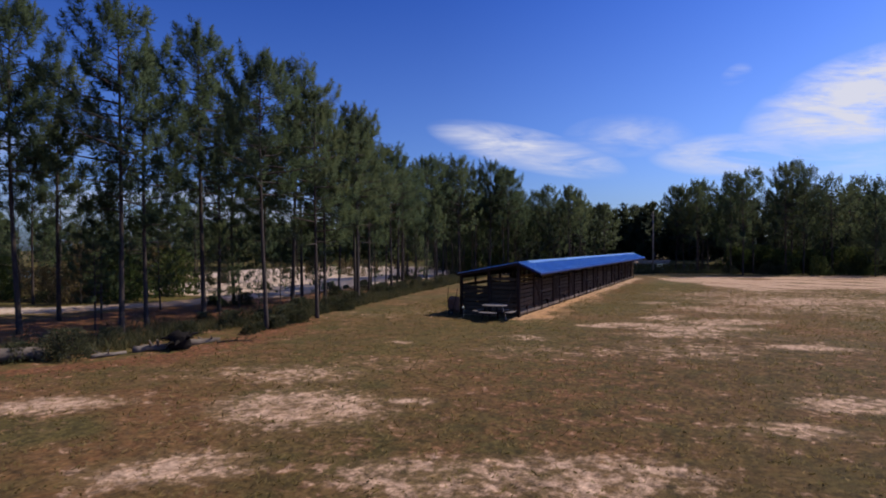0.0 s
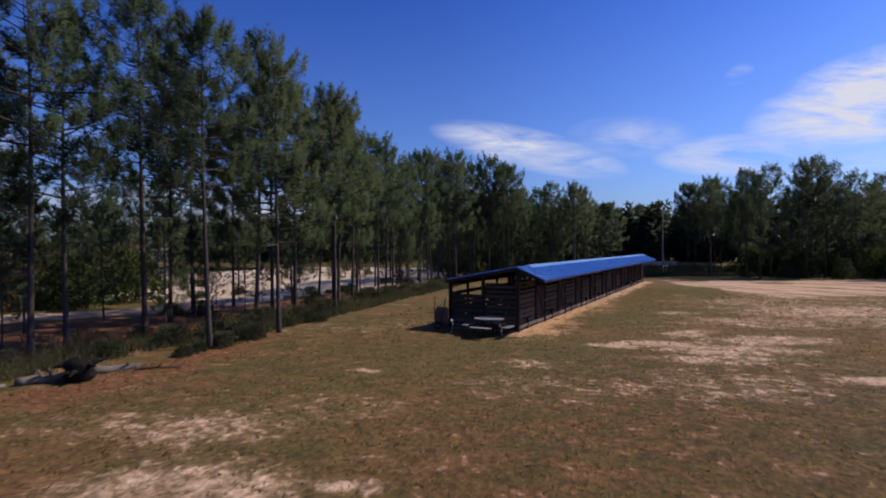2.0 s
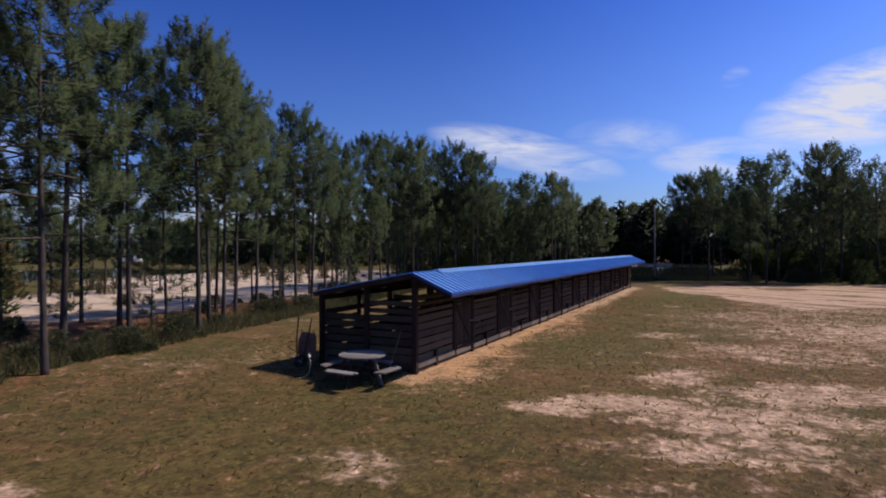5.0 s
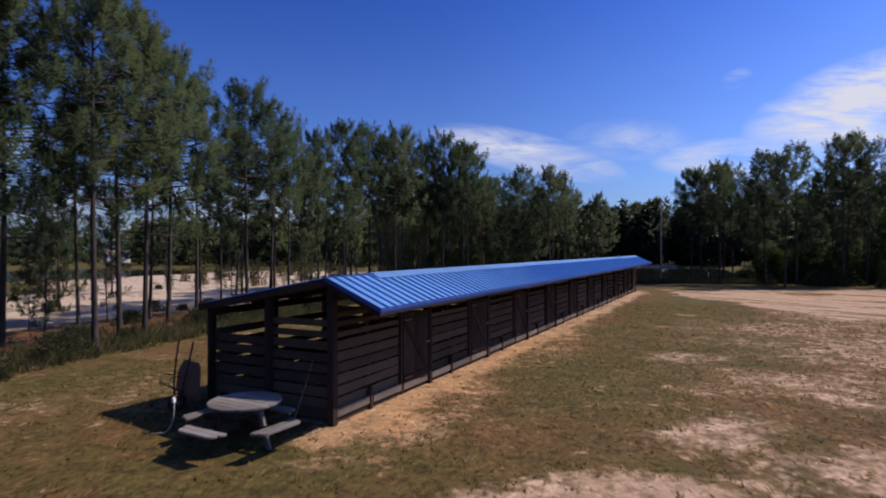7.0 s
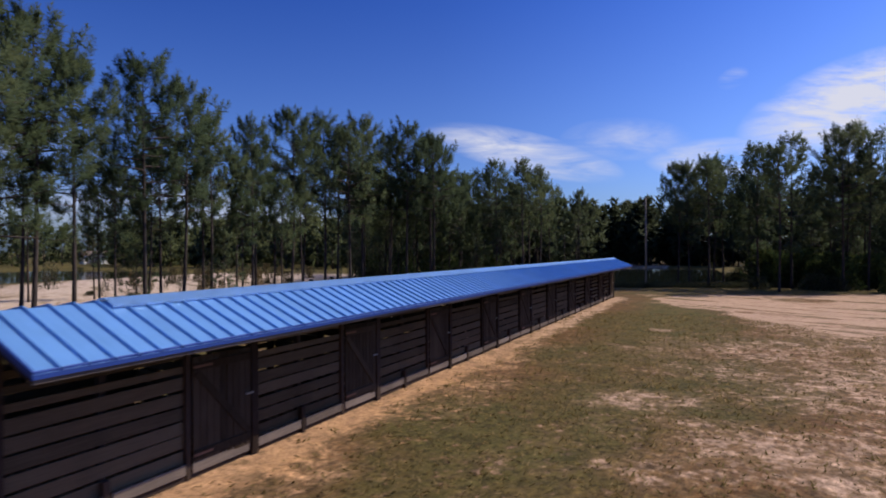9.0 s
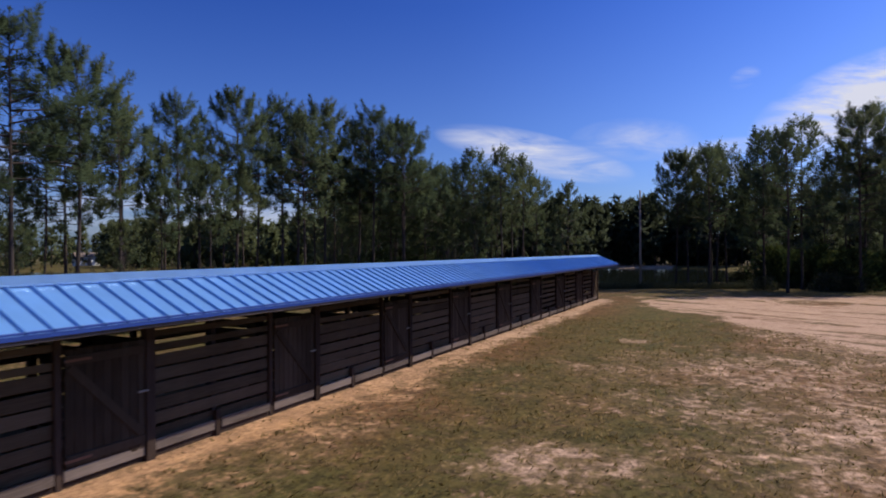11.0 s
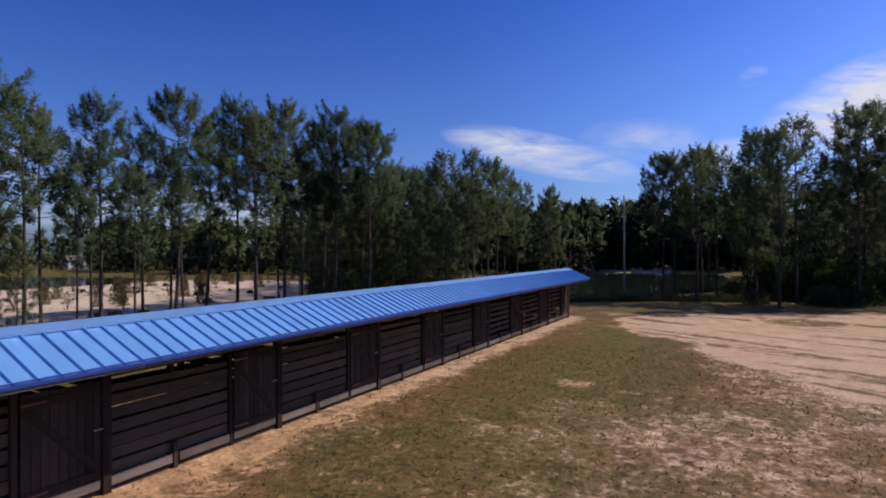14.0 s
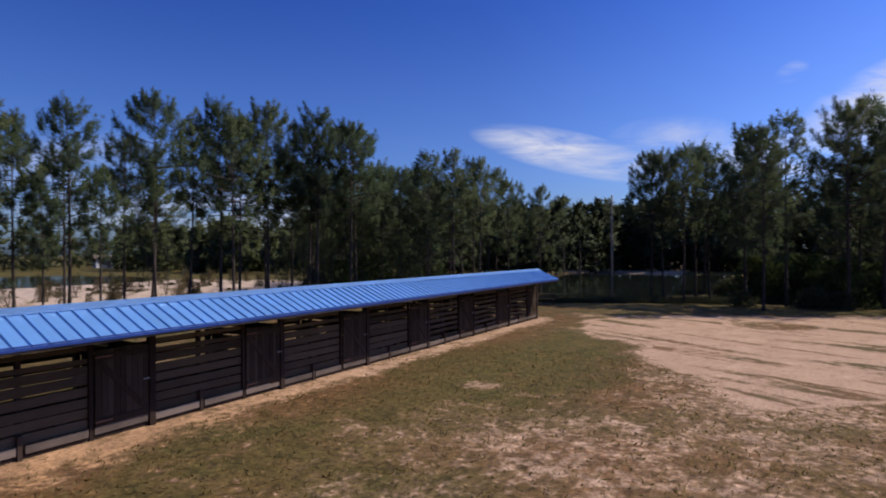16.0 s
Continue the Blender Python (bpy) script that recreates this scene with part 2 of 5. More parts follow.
def ground_material():
    """Thin dry grass over pale sand: the sand shows where the sheet's cover attribute says that the turf is worn."""
    m, t, bsdf = material("worn_turf_and_sand")
    p = world_coords(t)

    def attribute(name):
        a = t.nodes.new("ShaderNodeAttribute")
        a.attribute_name = name
        return a.outputs["Fac"]
    worn, straw, lush, near_dark = attribute("worn"), attribute("straw"), attribute("lush"), attribute("near_dark")
    big = noise_node(t, p, 0.22, 4.0, 0.55, 0.4)
    mid = noise_node(t, p, 1.1, 5.0, 0.6, 0.5)
    fine = noise_node(t, p, 5.5, 6.0, 0.7, 0.2)
    grit = noise_node(t, p, 38.0, 4.0, 0.7)
    turf = ramp_node(t, math_node(t, "ADD", math_node(t, "MULTIPLY", big, 0.9), math_node(t, "MULTIPLY", mid, 0.3)),
                     [(0.50, (0.080, 0.063, 0.019)), (0.60, (0.116, 0.068, 0.024)), (0.70, (0.155, 0.072, 0.030))])
    green = ramp_node(t, mid, [(0.3, (0.072, 0.064, 0.015)), (0.7, (0.122, 0.094, 0.027))])
    turf = mix_node(t, lush, turf, green)
    turf = mix_node(t, math_node(t, "MULTIPLY", math_node(t, "SUBTRACT", fine, 0.44), 2.6, clamp=True), turf, (0.060, 0.047, 0.020))
    # darker turf colour on the near ground, strongest towards the right
    turf = mix_node(t, math_node(t, "MULTIPLY", near_dark, 0.75), turf, ramp_node(t, mid, [(0.35, (0.060, 0.043, 0.013)), (0.65, (0.096, 0.051, 0.017))]))
    dry = math_node(t, "MULTIPLY", math_node(t, "SUBTRACT", noise_node(t, p, 12.0, 5.0, 0.7), 0.54), 5.0, clamp=True)
    turf = mix_node(t, math_node(t, "MULTIPLY", dry, 0.32), turf, (0.22, 0.142, 0.062))
    # rows of turf left standing in the bare field
    turned = t.nodes.new("ShaderNodeMapping")
    turned.inputs["Rotation"].default_value = (0, 0, radians(25))
    t.links.new(p, turned.inputs["Vector"])
    drawn = t.nodes.new("ShaderNodeMapping")
    drawn.inputs["Scale"].default_value = (0.16, 1.0, 1.0)
    t.links.new(turned.outputs[0], drawn.inputs["Vector"])
    rows = noise_node(t, drawn.outputs[0], 0.85, 3.0, 0.55, 0.5)
    rows = math_node(t, "ADD", rows, math_node(t, "MULTIPLY", math_node(t, "SUBTRACT", noise_node(t, p, 2.6, 5.0, 0.65), 0.5), 0.26))
    rows = math_node(t, "MULTIPLY", math_node(t, "SUBTRACT", rows, 0.522), 13.0, clamp=True)
    rows = math_node(t, "MULTIPLY", rows, math_node(t, "MULTIPLY", math_node(t, "SUBTRACT", worn, 1.1), 3.0, clamp=True))
    thin = math_node(t, "ADD", math_node(t, "MULTIPLY", worn, 1.5), math_node(t, "MULTIPLY", math_node(t, "SUBTRACT", math_node(t, "ADD", mid, fine), 1.0), 1.7))
    thin = math_node(t, "MULTIPLY", math_node(t, "ADD", thin, -0.04, clamp=True), 0.85)
    thin = math_node(t, "MULTIPLY", thin, math_node(t, "SUBTRACT", 1.0, math_node(t, "MAXIMUM", rows, math_node(t, "MULTIPLY", near_dark, 0.5))))
    turf = mix_node(t, thin, turf, (0.225, 0.138, 0.075))
    tan = ramp_node(t, math_node(t, "ADD", math_node(t, "MULTIPLY", mid, 0.6), math_node(t, "MULTIPLY", grit, 0.4)),
                    [(0.3, (0.33, 0.203, 0.132)), (0.7, (0.56, 0.378, 0.264))])
    needles = ramp_node(t, fine, [(0.3, (0.085, 0.034, 0.016)), (0.7, (0.21, 0.088, 0.04))])
    edge = math_node(t, "ADD", math_node(t, "MULTIPLY", math_node(t, "SUBTRACT", fine, 0.5), 1.7), math_node(t, "MULTIPLY", math_node(t, "SUBTRACT", mid, 0.5), 1.5))
    clump = noise_node(t, p, 3.1, 3.0, 0.5, 0.8)
    edge = math_node(t, "ADD", edge, math_node(t, "MULTIPLY", math_node(t, "SUBTRACT", clump, 0.5), 1.8))
    edge = math_node(t, "ADD", edge, math_node(t, "MULTIPLY", math_node(t, "SUBTRACT", grit, 0.5), 0.8))
    bare = math_node(t, "ADD", 0.5, math_node(t, "MULTIPLY", math_node(t, "SUBTRACT", math_node(t, "ADD", worn, edge), 0.58), 1.9), clamp=True)
    clod_at = world_coords(t, (1.0, 1.7, 1.0))
    clods = math_node(t, "MULTIPLY", math_node(t, "SUBTRACT", noise_node(t, clod_at, 3.4, 4.0, 0.65), 0.57), 9.0, clamp=True)
    bare = math_node(t, "MULTIPLY", bare, math_node(t, "SUBTRACT", 1.0, math_node(t, "MULTIPLY", clods, 0.8)))
    bare = math_node(t, "MULTIPLY", bare, math_node(t, "SUBTRACT", 1.0, math_node(t, "MULTIPLY", rows, 0.9)))
    litter = math_node(t, "ADD", 0.5, math_node(t, "MULTIPLY", math_node(t, "SUBTRACT", math_node(t, "ADD", straw, edge), 0.5), 2.0), clamp=True)
    clay = ramp_node(t, mid, [(0.3, (0.32, 0.155, 0.062)), (0.7, (0.56, 0.31, 0.145))])
    tan = mix_node(t, math_node(t, "MULTIPLY", attribute("clay"), math_node(t, "ADD", 0.35, mid), clamp=True), tan, clay)
    pale = ramp_node(t, math_node(t, "ADD", math_node(t, "MULTIPLY", mid, 0.6), math_node(t, "MULTIPLY", grit, 0.4)), [(0.3, (0.40, 0.29, 0.215)), (0.7, (0.62, 0.49, 0.395))])
    tan = mix_node(t, attribute("pale"), tan, pale)
    c = mix_node(t, litter, turf, needles)
    c = mix_node(t, bare, c, tan)
    speck = noise_node(t, p, 15.0, 4.0, 0.75)
    c = mix_node(t, 1.0, c, ramp_node(t, speck, [(0.30, 0.38), (0.48, 0.92), (0.66, 1.04), (0.71, 1.5)]), "MULTIPLY")
    tuft = noise_node(t, p, 2.3, 3.0, 0.6, 1.0)
    blotch = noise_node(t, world_coords(t, (1.3, 1.0, 1.0)), 6.0, 3.0, 0.6, 0.6)
    rough_turf = math_node(t, "SUBTRACT", 1.0, math_node(t, "MULTIPLY", math_node(t, "SUBTRACT", worn, 0.5), 1.3, clamp=True))
    c = mix_node(t, rough_turf, c, ramp_node(t, tuft, [(0.34, 0.74), (0.5, 1.0), (0.66, 1.22)]), "MULTIPLY")
    c = mix_node(t, rough_turf, c, ramp_node(t, blotch, [(0.35, 0.54), (0.46, 0.94), (0.58, 1.08), (0.69, 1.6)]), "MULTIPLY")
    t.links.new(c, bsdf.inputs["Base Color"])
    bsdf.inputs["Roughness"].default_value = 0.95
    bsdf.inputs["Specular IOR Level"].default_value = 0.15
    bump(t, bsdf, math_node(t, "ADD", fine, math_node(t, "MULTIPLY", grit, 0.5)), 0.6, 0.05)
    return m


GROUND = ground_material()


def water_material():
    m, t, bsdf = material("pond_water")
    bsdf.inputs["Base Color"].default_value = (0.012, 0.016, 0.013, 1)
    bsdf.inputs["Roughness"].default_value = 0.06
    bsdf.inputs["IOR"].default_value = 1.33
    bump(t, bsdf, noise_node(t, world_coords(t, (1, 1, 1)), 2.0, 3.0, 0.5), 0.12, 0.03)
    return m


WATER = water_material()


# ---- mesh helpers ----
def finish(ob, mat, smooth=False):
    ob.data.materials.append(mat)
    if smooth:
        for f in ob.data.polygons:
            f.use_smooth = True
    return ob


def part(name, bm, mat, parent, label="", smooth=False):
    me = bpy.data.meshes.new(name)
    bm.normal_update()
    bm.to_mesh(me)
    bm.free()
    ob = finish(new(name, me), mat, smooth)
    ob.parent = parent
    return tagged(ob, label)


def share(name, me, parent, m, label=""):
    """One more piece on a mesh that others use too."""
    ob = new(name, me)
    ob.parent = parent
    ob.matrix_basis = m
    return tagged(ob, label)


def thing(name, label, category, group="", at=(0, 0, 0), turn=0.0):
    ob = new(name)
    ob.empty_display_size = 0.2
    ob.matrix_basis = pose(*at, 0, 0, turn)
    return tagged(ob, label, category, group)


def add_box(bm, size, m=Matrix(), bevel=0.0):
    made = bmesh.ops.create_cube(bm, size=1.0, matrix=m @ Matrix.Diagonal((*size, 1)))
    if bevel:
        edges = list({e for v in made["verts"] for e in v.link_edges})
        bmesh.ops.bevel(bm, geom=edges, offset=bevel, segments=1, affect="EDGES")
    return made


def box(size, m=Matrix(), bevel=0.0):
    bm = bmesh.new()
    add_box(bm, size, m, bevel)
    return bm


def add_tube(bm, points, radii, sides=8, caps=True):
    """A tube through the points, with a radius at each."""
    rings = []
    pts = [Vector(p) for p in points]
    for i, p in enumerate(pts):
        way = (pts[min(i + 1, len(pts) - 1)] - pts[max(i - 1, 0)]).normalized()
        a = way.cross(Vector((0, 0, 1)) if abs(way.z) < 0.9 else Vector((1, 0, 0))).normalized()
        b = way.cross(a)
        r = radii[i] if isinstance(radii, (list, tuple)) else radii
        rings.append([bm.verts.new(p + r * (math.cos(k * math.tau / sides) * a + math.sin(k * math.tau / sides) * b)) for k in range(sides)])
    for r0, r1 in zip(rings, rings[1:]):
        for k in range(sides):
            bm.faces.new((r0[k], r0[(k + 1) % sides], r1[(k + 1) % sides], r1[k]))
    if caps:
        bm.faces.new(list(reversed(rings[0])))
        bm.faces.new(rings[-1])


def tube(points, radii, sides=8):
    bm = bmesh.new()
    add_tube(bm, points, radii, sides)
    bmesh.ops.recalc_face_normals(bm, faces=bm.faces)
    return bm


def mesh_data(name, verts, faces, mat):
    me = bpy.data.meshes.new(name)
    me.from_pydata([tuple(v) for v in verts], [], faces)
    me.materials.append(mat)
    return me


def triangles(name, verts, mat, out=None):
    """A mesh of loose triangles from an array of corners (n, 3, 3); out: the way each one's tuft swells, to shade it as a mass."""
    n = len(verts)
    if out is not None:
        face = np.cross(verts[:, 1] - verts[:, 0], verts[:, 2] - verts[:, 0])
        back = (face * out).sum(1) < 0
        verts[back] = verts[back][:, ::-1]
    me = bpy.data.meshes.new(name)
    me.vertices.add(n * 3)
    me.vertices.foreach_set("co", verts.reshape(-1).astype(np.float32))
    me.loops.add(n * 3)
    me.loops.foreach_set("vertex_index", np.arange(n * 3, dtype=np.int32))
    me.polygons.add(n)
    me.polygons.foreach_set("loop_start", np.arange(0, n * 3, 3, dtype=np.int32))
    me.update(calc_edges=True)
    me.validate()
    me.materials.append(mat)
    if out is not None:
        me.normals_split_custom_set_from_vertices(np.repeat(out, 3, 0).tolist())
    return me


# ---- ground ----
WALL_X, BACK_X, NEAR_Y, BAY, BAYS = -8.93, -12.0, 25.66, 3.66, 10
FAR_Y = NEAR_Y + BAY * BAYS
RIDGE_X, RIDGE_Z, EAVE_X, EAVE_Z = -8.88, 2.67, -7.72, 2.17
BACK_EAVE_X, BACK_EAVE_Z = -12.15, 2.08
POND_Z = -0.35


def bump_noise(x, y, scale, seed=0.0):
    return noise.noise(Vector((x * scale + seed, y * scale - seed, seed)))


def pond(x, y):
    """Depth of the ponds' basins at a place, 0 to 1."""
    wob = 0.12 * bump_noise(x, y, 0.06, 3.1)
    a = 1 - (((x + 17) / 17.5) ** 2 + ((y - 106) / 32.5) ** 2) + wob
    b = 1 - (((x + 100) / 28) ** 2 + ((y - 62) / 34) ** 2) + wob
    return min(1.0, max(0.0, 3.0 * max(a, b)))


# worn patches: x, y, half-lengths, turn in degrees, strength
WORN = (
    (-10.6, 11.2, 2.6, 1.3, 20, 0.42), (-8.8, 13.6, 2.2, 1.0, 25, 0.30), (-5.2, 17.2, 2.8, 1.6, 25, 0.34), (-6.3, 19.4, 0.9, 0.5, 10, 0.48), (-1.4, 19.4, 3.2, 2.0, 20, 0.32),
    (-13.1, 6.5, 1.9, 0.8, 33, 0.68), (-8.0, 8.8, 2.2, 1.5, 15, 0.64), (-6.2, 10.2, 0.8, 0.3, 24, 0.55), (-3.7, 6.7, 1.7, 0.9, 15, 0.55),
    (-7.5, 5.3, 1.5, 0.8, 40, 0.58), (-1.8, 7.8, 2.2, 0.9, 20, 0.58), (-3.4, 25.2, 2.0, 0.8, 20, 0.85), (0.2, 27.6, 2.6, 1.2, 25, 0.72),
    (-4.8, 24.0, 1.2, 0.6, 10, 0.75), (-1.2, 24.9, 3.0, 1.2, 15, 0.68), (2.6, 21.4, 1.8, 0.7, 20, 0.7), (2.9, 14.2, 1.8, 0.8, 20, 0.7), (1.4, 11.6, 1.3, 0.6, 20, 0.55), (-1.5, 23.0, 2.4, 0.8, 20, 0.6),
    (-10.3, 16.8, 0.6, 0.3, 10, 0.85), (-6.6, 19.9, 1.3, 0.6, 10, 0.5), (-8.0, 26.2, 1.3, 1.2, 0, 0.75), (-7.9, 24.1, 1.0, 0.6, 30, 0.4), (-2.6, 28.4, 1.6, 0.9, 60, 0.7), (-0.9, 32.5, 2.0, 0.8, -56, 0.62),
    (-4.4, 46.9, 0.8, 0.55, 20, 1.05),
    (-37.0, 40.0, 6.0, 8.0, 0, 0.9), (-50.0, 62.0, 19.0, 17.0, 20, 1.4), (-40.0, 52.0, 9.0, 8.0, 0, 1.1), (-38.0, 70.0, 8.0, 6.0, 0, 0.9), (-62.0, 74.0, 22.0, 13.0, 15, 1.3), (-47.0, 82.0, 8.0, 7.0, 0, 1.1), (-14.0, 139.3, 40.0, 0.8, 0, 1.0), (3.0, 38.5, 4.0, 3.0, 10, 0.55), (0.5, 33.0, 3.0, 2.0, 20, 0.5), (-3.6, 35.5, 1.6, 0.9, 30, 0.55),
)
TRACK = ((-90, 10), (-45, 13.5), (-35, 17.5), (-31, 23), (-30.5, 30), (-32, 40), (-38, 50))


def to_track(x, y):
    best = 1e9
    for (ax, ay), (bx, by) in zip(TRACK, TRACK[1:]):
        k = min(1, max(0, ((x - ax) * (bx - ax) + (y - ay) * (by - ay)) / ((bx - ax) ** 2 + (by - ay) ** 2)))
        best = min(best, math.hypot(x - ax - k * (bx - ax), y - ay - k * (by - ay)))
    return best


def margin(y):
    """Where the mown ground ends and the pine belt begins."""
    return -16.2 - 0.17 * max(0, y - 12) - 0.5 * max(0, 12 - y)


def cover(x, y):
    """How worn, how strewn with pine straw and how green the ground is at a place."""
    worn = -0.04 + 0.46 * bump_noise(x, y, 0.16, 5.0) + 0.25 * bump_noise(x * 0.6 + y * 0.3, y, 0.5, 8.0)
    if y < 23:
        worn -= 0.36 * min(1, (23 - y) / 4)
    if -7 < x and y > 28:
        worn += (0.27 + 0.17 * min(1, max(0, x + 1.5) / 3)) * min(1, (x + 7) / 6) * min(1, (y - 28) / 8)
    for cx, cy, rx, ry, turn, strength in WORN:
        dx, dy = x - cx, y - cy
        if abs(dx) > 2 * max(rx, ry) or abs(dy) > 2 * max(rx, ry):
            continue
        c, s = math.cos(radians(turn)), math.sin(radians(turn))
        d = ((dx * c + dy * s) / rx) ** 2 + ((dy * c - dx * s) / ry) ** 2
        worn = max(worn, strength * min(1.0, max(0.0, 0.9 * (1.35 - d))) if d < 1.35 else worn)
    # the big bare field beyond the stalls: a slanting near edge, a far edge short of the trees
    if x > -10 and 36 < y < 82:
        near = ((x + 6.6) * 0.845 + (y - 61) * 0.535) - 0.35 + 1.1 * bump_noise(x, y, 0.35, 14.0) + 0.5 * bump_noise(x, y, 1.1, 15.0)
        far = 65.9 + 0.43 * (x + 5) - y + 0.5 * bump_noise(x, y, 0.4, 16.0)
        side = x + 6.6 - 0.29 * (y - 61) + 0.5 * bump_noise(x, y, 0.5, 17.0)
        right = y - 48.6 - 0.72 * (x - 3) + 1.2 * bump_noise(x, y, 0.3, 18.0)
        inside = min(1.0, max(0.0, min(near, 1.6 * far, side, right) / 0.9 + 0.3))
        inside -= 1.6 * max(0.0, 1.1 - ((x - 2.2) / 2.3) ** 2 - ((y - 64.8) / 1.9) ** 2)
        worn = max(worn, 1.75 * inside) if inside > 0.05 else worn
    # the bare ground stops short of the trees
    if x > -12 and y > 58:
        worn -= 1.2 * max(0.0, min(1.0, (y - 66.5 - 0.43 * max(x + 5, -3) + 0.6 * bump_noise(x, y, 0.2, 6.0)) / 1.5))
    # pale sand of the clearing, up to the back of the belt
    if 27 < y < 78 and -48 < x < -24:
        back = -27.6 - 0.045 * (y - 30) + 1.1 * bump_noise(x, y, 0.22, 23.0) + 0.4 * bump_noise(x, y, 0.8, 24.0)
        worn = max(worn, 1.25 * min(1.0, max(0.0, (back - x) / 1.2)) * min(1.0, (y - 27) / 3, (78 - y) / 3))
    # drip strip along the front of the stalls
    if 24.5 < y < FAR_Y + 1 and -9.2 < x < -5.5:
        strip = 1.25 - abs(x + 8.45 + 0.35 * bump_noise(x, y, 0.5, 2.0)) / 0.58
        worn = max(worn, 0.95 * min(1, strip))
        if x > -8.4 and y < 48:
            worn = max(worn, (0.50 - 0.24 * (x + 8.4) + 0.3 * bump_noise(x, y, 0.6, 26.0)) * min(1, (48 - y) / 8))
    if BACK_X < x < WALL_X and NEAR_Y < y < FAR_Y:
        worn = 0.6
    d = to_track(x, y)
    worn = max(worn, 1.1 * min(1, max(0, 1.5 - d / 1.7)))
    edge = margin(y)
    straw = 0.0
    if y < 75 and x > (-30 if y < 29 else -27.5):
        straw = 1.2 * max(0, 1 - abs(x - edge + 0.2) / (3.0 + 1.2 * max(0, bump_noise(x, y, 0.3, 7)))) * min(1, max(0.1, (23 - y) / 6)) if x > edge else 0.75 if x < edge - 4 else 0.3
    if y < 25 and -15 < x:
        straw = max(straw, min(0.26, max(0.0, 0.06 + 0.5 * bump_noise(x, y, 0.17, 12.0))) * min(1, (25 - y) / 6))
    lush = 0.0
    if x > edge and x < -12.3 and y > 18:
        lush = 0.35
    if -13 < x < -2 and 11 < y < 27:
        lush = 0.6 * min(1, (y - 11) / 4, (27 - y) / 2, (x + 13) / 3, (-2 - x) / 3)
        worn -= 0.25 * max(0.0, lush) if worn < 0.4 else 0.0
    if -7.8 < x < -1.0 and y > 26:
        lush = max(lush, (0.5 + 0.4 * min(1, max(0, (y - 40) / 6))) * min(1, 1.3 * (1 - abs(x + 4.6) / 3.4), (y - 26) / 3))
        worn -= (0.12 + 0.33 * min(1, max(0, (y - 40) / 6))) * lush * min(1, max(0, (58 - y) / 8))
    if y > 66:
        lush = max(lush, min(0.9, (y - 66) / 6))
    if x < -33:
        lush = 1.0
        worn -= 0.3 if worn < 0.45 else 0.0
    if x < edge and x > edge - 4:
        lush = 0.8
    return worn, min(1, max(0, straw)), min(1, max(0, lush))


def build_ground():
    def lines(lo, hi, step, far):
        inner = list(np.arange(lo, hi + 1e-6, step))
        left, right, s = [lo], [hi], step
        while left[-1] > -far:
            s *= 1.35
            left.append(left[-1] - s)
            right.append(right[-1] + s)
        return np.array(list(reversed(left[1:])) + inner + right[1:])
    xs, ys = lines(-46.0, 24.0, 0.33, 2600.0), lines(-3.0, 78.0, 0.33, 2600.0)
    nx, ny = len(xs), len(ys)
    verts, worn, straw, lush, clay, bleached, near_dark = [], [], [], [], [], [], []
    for y in ys:
        for x in xs:
            w, s, g = cover(x, y)
            dip = pond(x, y) if (y > 78 or x < -60) and y < 145 else 0.0
            z = 0.05 * bump_noise(x, y, 0.25, 1.0) + 0.02 * bump_noise(x, y, 1.1, 4.0) if abs(x) < 120 and abs(y) < 160 else 0.0
            if WALL_X - 3.3 < x < WALL_X + 0.5 and NEAR_Y - 0.3 < y < FAR_Y + 0.3:
                z *= 0.2
            verts.append((x, y, z - 1.4 * dip))
            worn.append(w - dip)
            straw.append(s)
            lush.append(g)
            near_dark.append(min(1.0, max(0.0, (27.0 - y) / 6.0)) * (0.28 + 0.72 * min(1.0, max(0.0, (x + 9.0) / 6.0))))
            bleached.append(1.0 if y > 136 else min(1.0, max(0.0, ((-32.5 if y < 28 else -27.5) - x) / 3.0)))
            clay.append(max(0.0, 1 - abs(x + 7.9) / 2.8) * min(1.0, max(0.1, (50 - y) / 14)) if 23.5 < y < FAR_Y + 1 else 0.0)
    faces = [(j * nx + i, j * nx + i + 1, (j + 1) * nx + i + 1, (j + 1) * nx + i) for j in range(ny - 1) for i in range(nx - 1)]
    me = mesh_data("ground", verts, faces, GROUND)
    for name, values in (("worn", worn), ("straw", straw), ("lush", lush), ("clay", clay), ("pale", bleached), ("near_dark", near_dark)):
        me.attributes.new(name, "FLOAT", "POINT").data.foreach_set("value", np.array(values, dtype=np.float32))
    for f in me.polygons:
        f.use_smooth = True
    tagged(new("ground", me), "dry patchy grass over pale sand with worn tracks", "ground", kind="structure")


build_ground()


def build_water(name, cx, cy, rx, ry, label):
    ring = [(cx + rx * math.cos(a), cy + ry * math.sin(a), POND_Z) for a in np.linspace(0, math.tau, 48, endpoint=False)]
    me = mesh_data(name, ring, [tuple(range(48))], WATER)
    tagged(new(name, me), label, "pond", kind="structure")


build_water("water", -17, 106, 19.0, 34.5, "still dark pond reflecting the pine trees")
build_water("water", -100, 62, 31, 37, "grey blue pond beyond the sandy clearing")


# ---- the row of stalls ----
rnd = random.Random(11)
stable = thing("stable", "long row of dark weathered board stalls under a blue metal roof", "stable", at=(WALL_X, NEAR_Y, 0))
LENGTH = BAY * BAYS
BACK, RX, EX, BEX = BACK_X - WALL_X, RIDGE_X - WALL_X, EAVE_X - WALL_X, BACK_EAVE_X - WALL_X


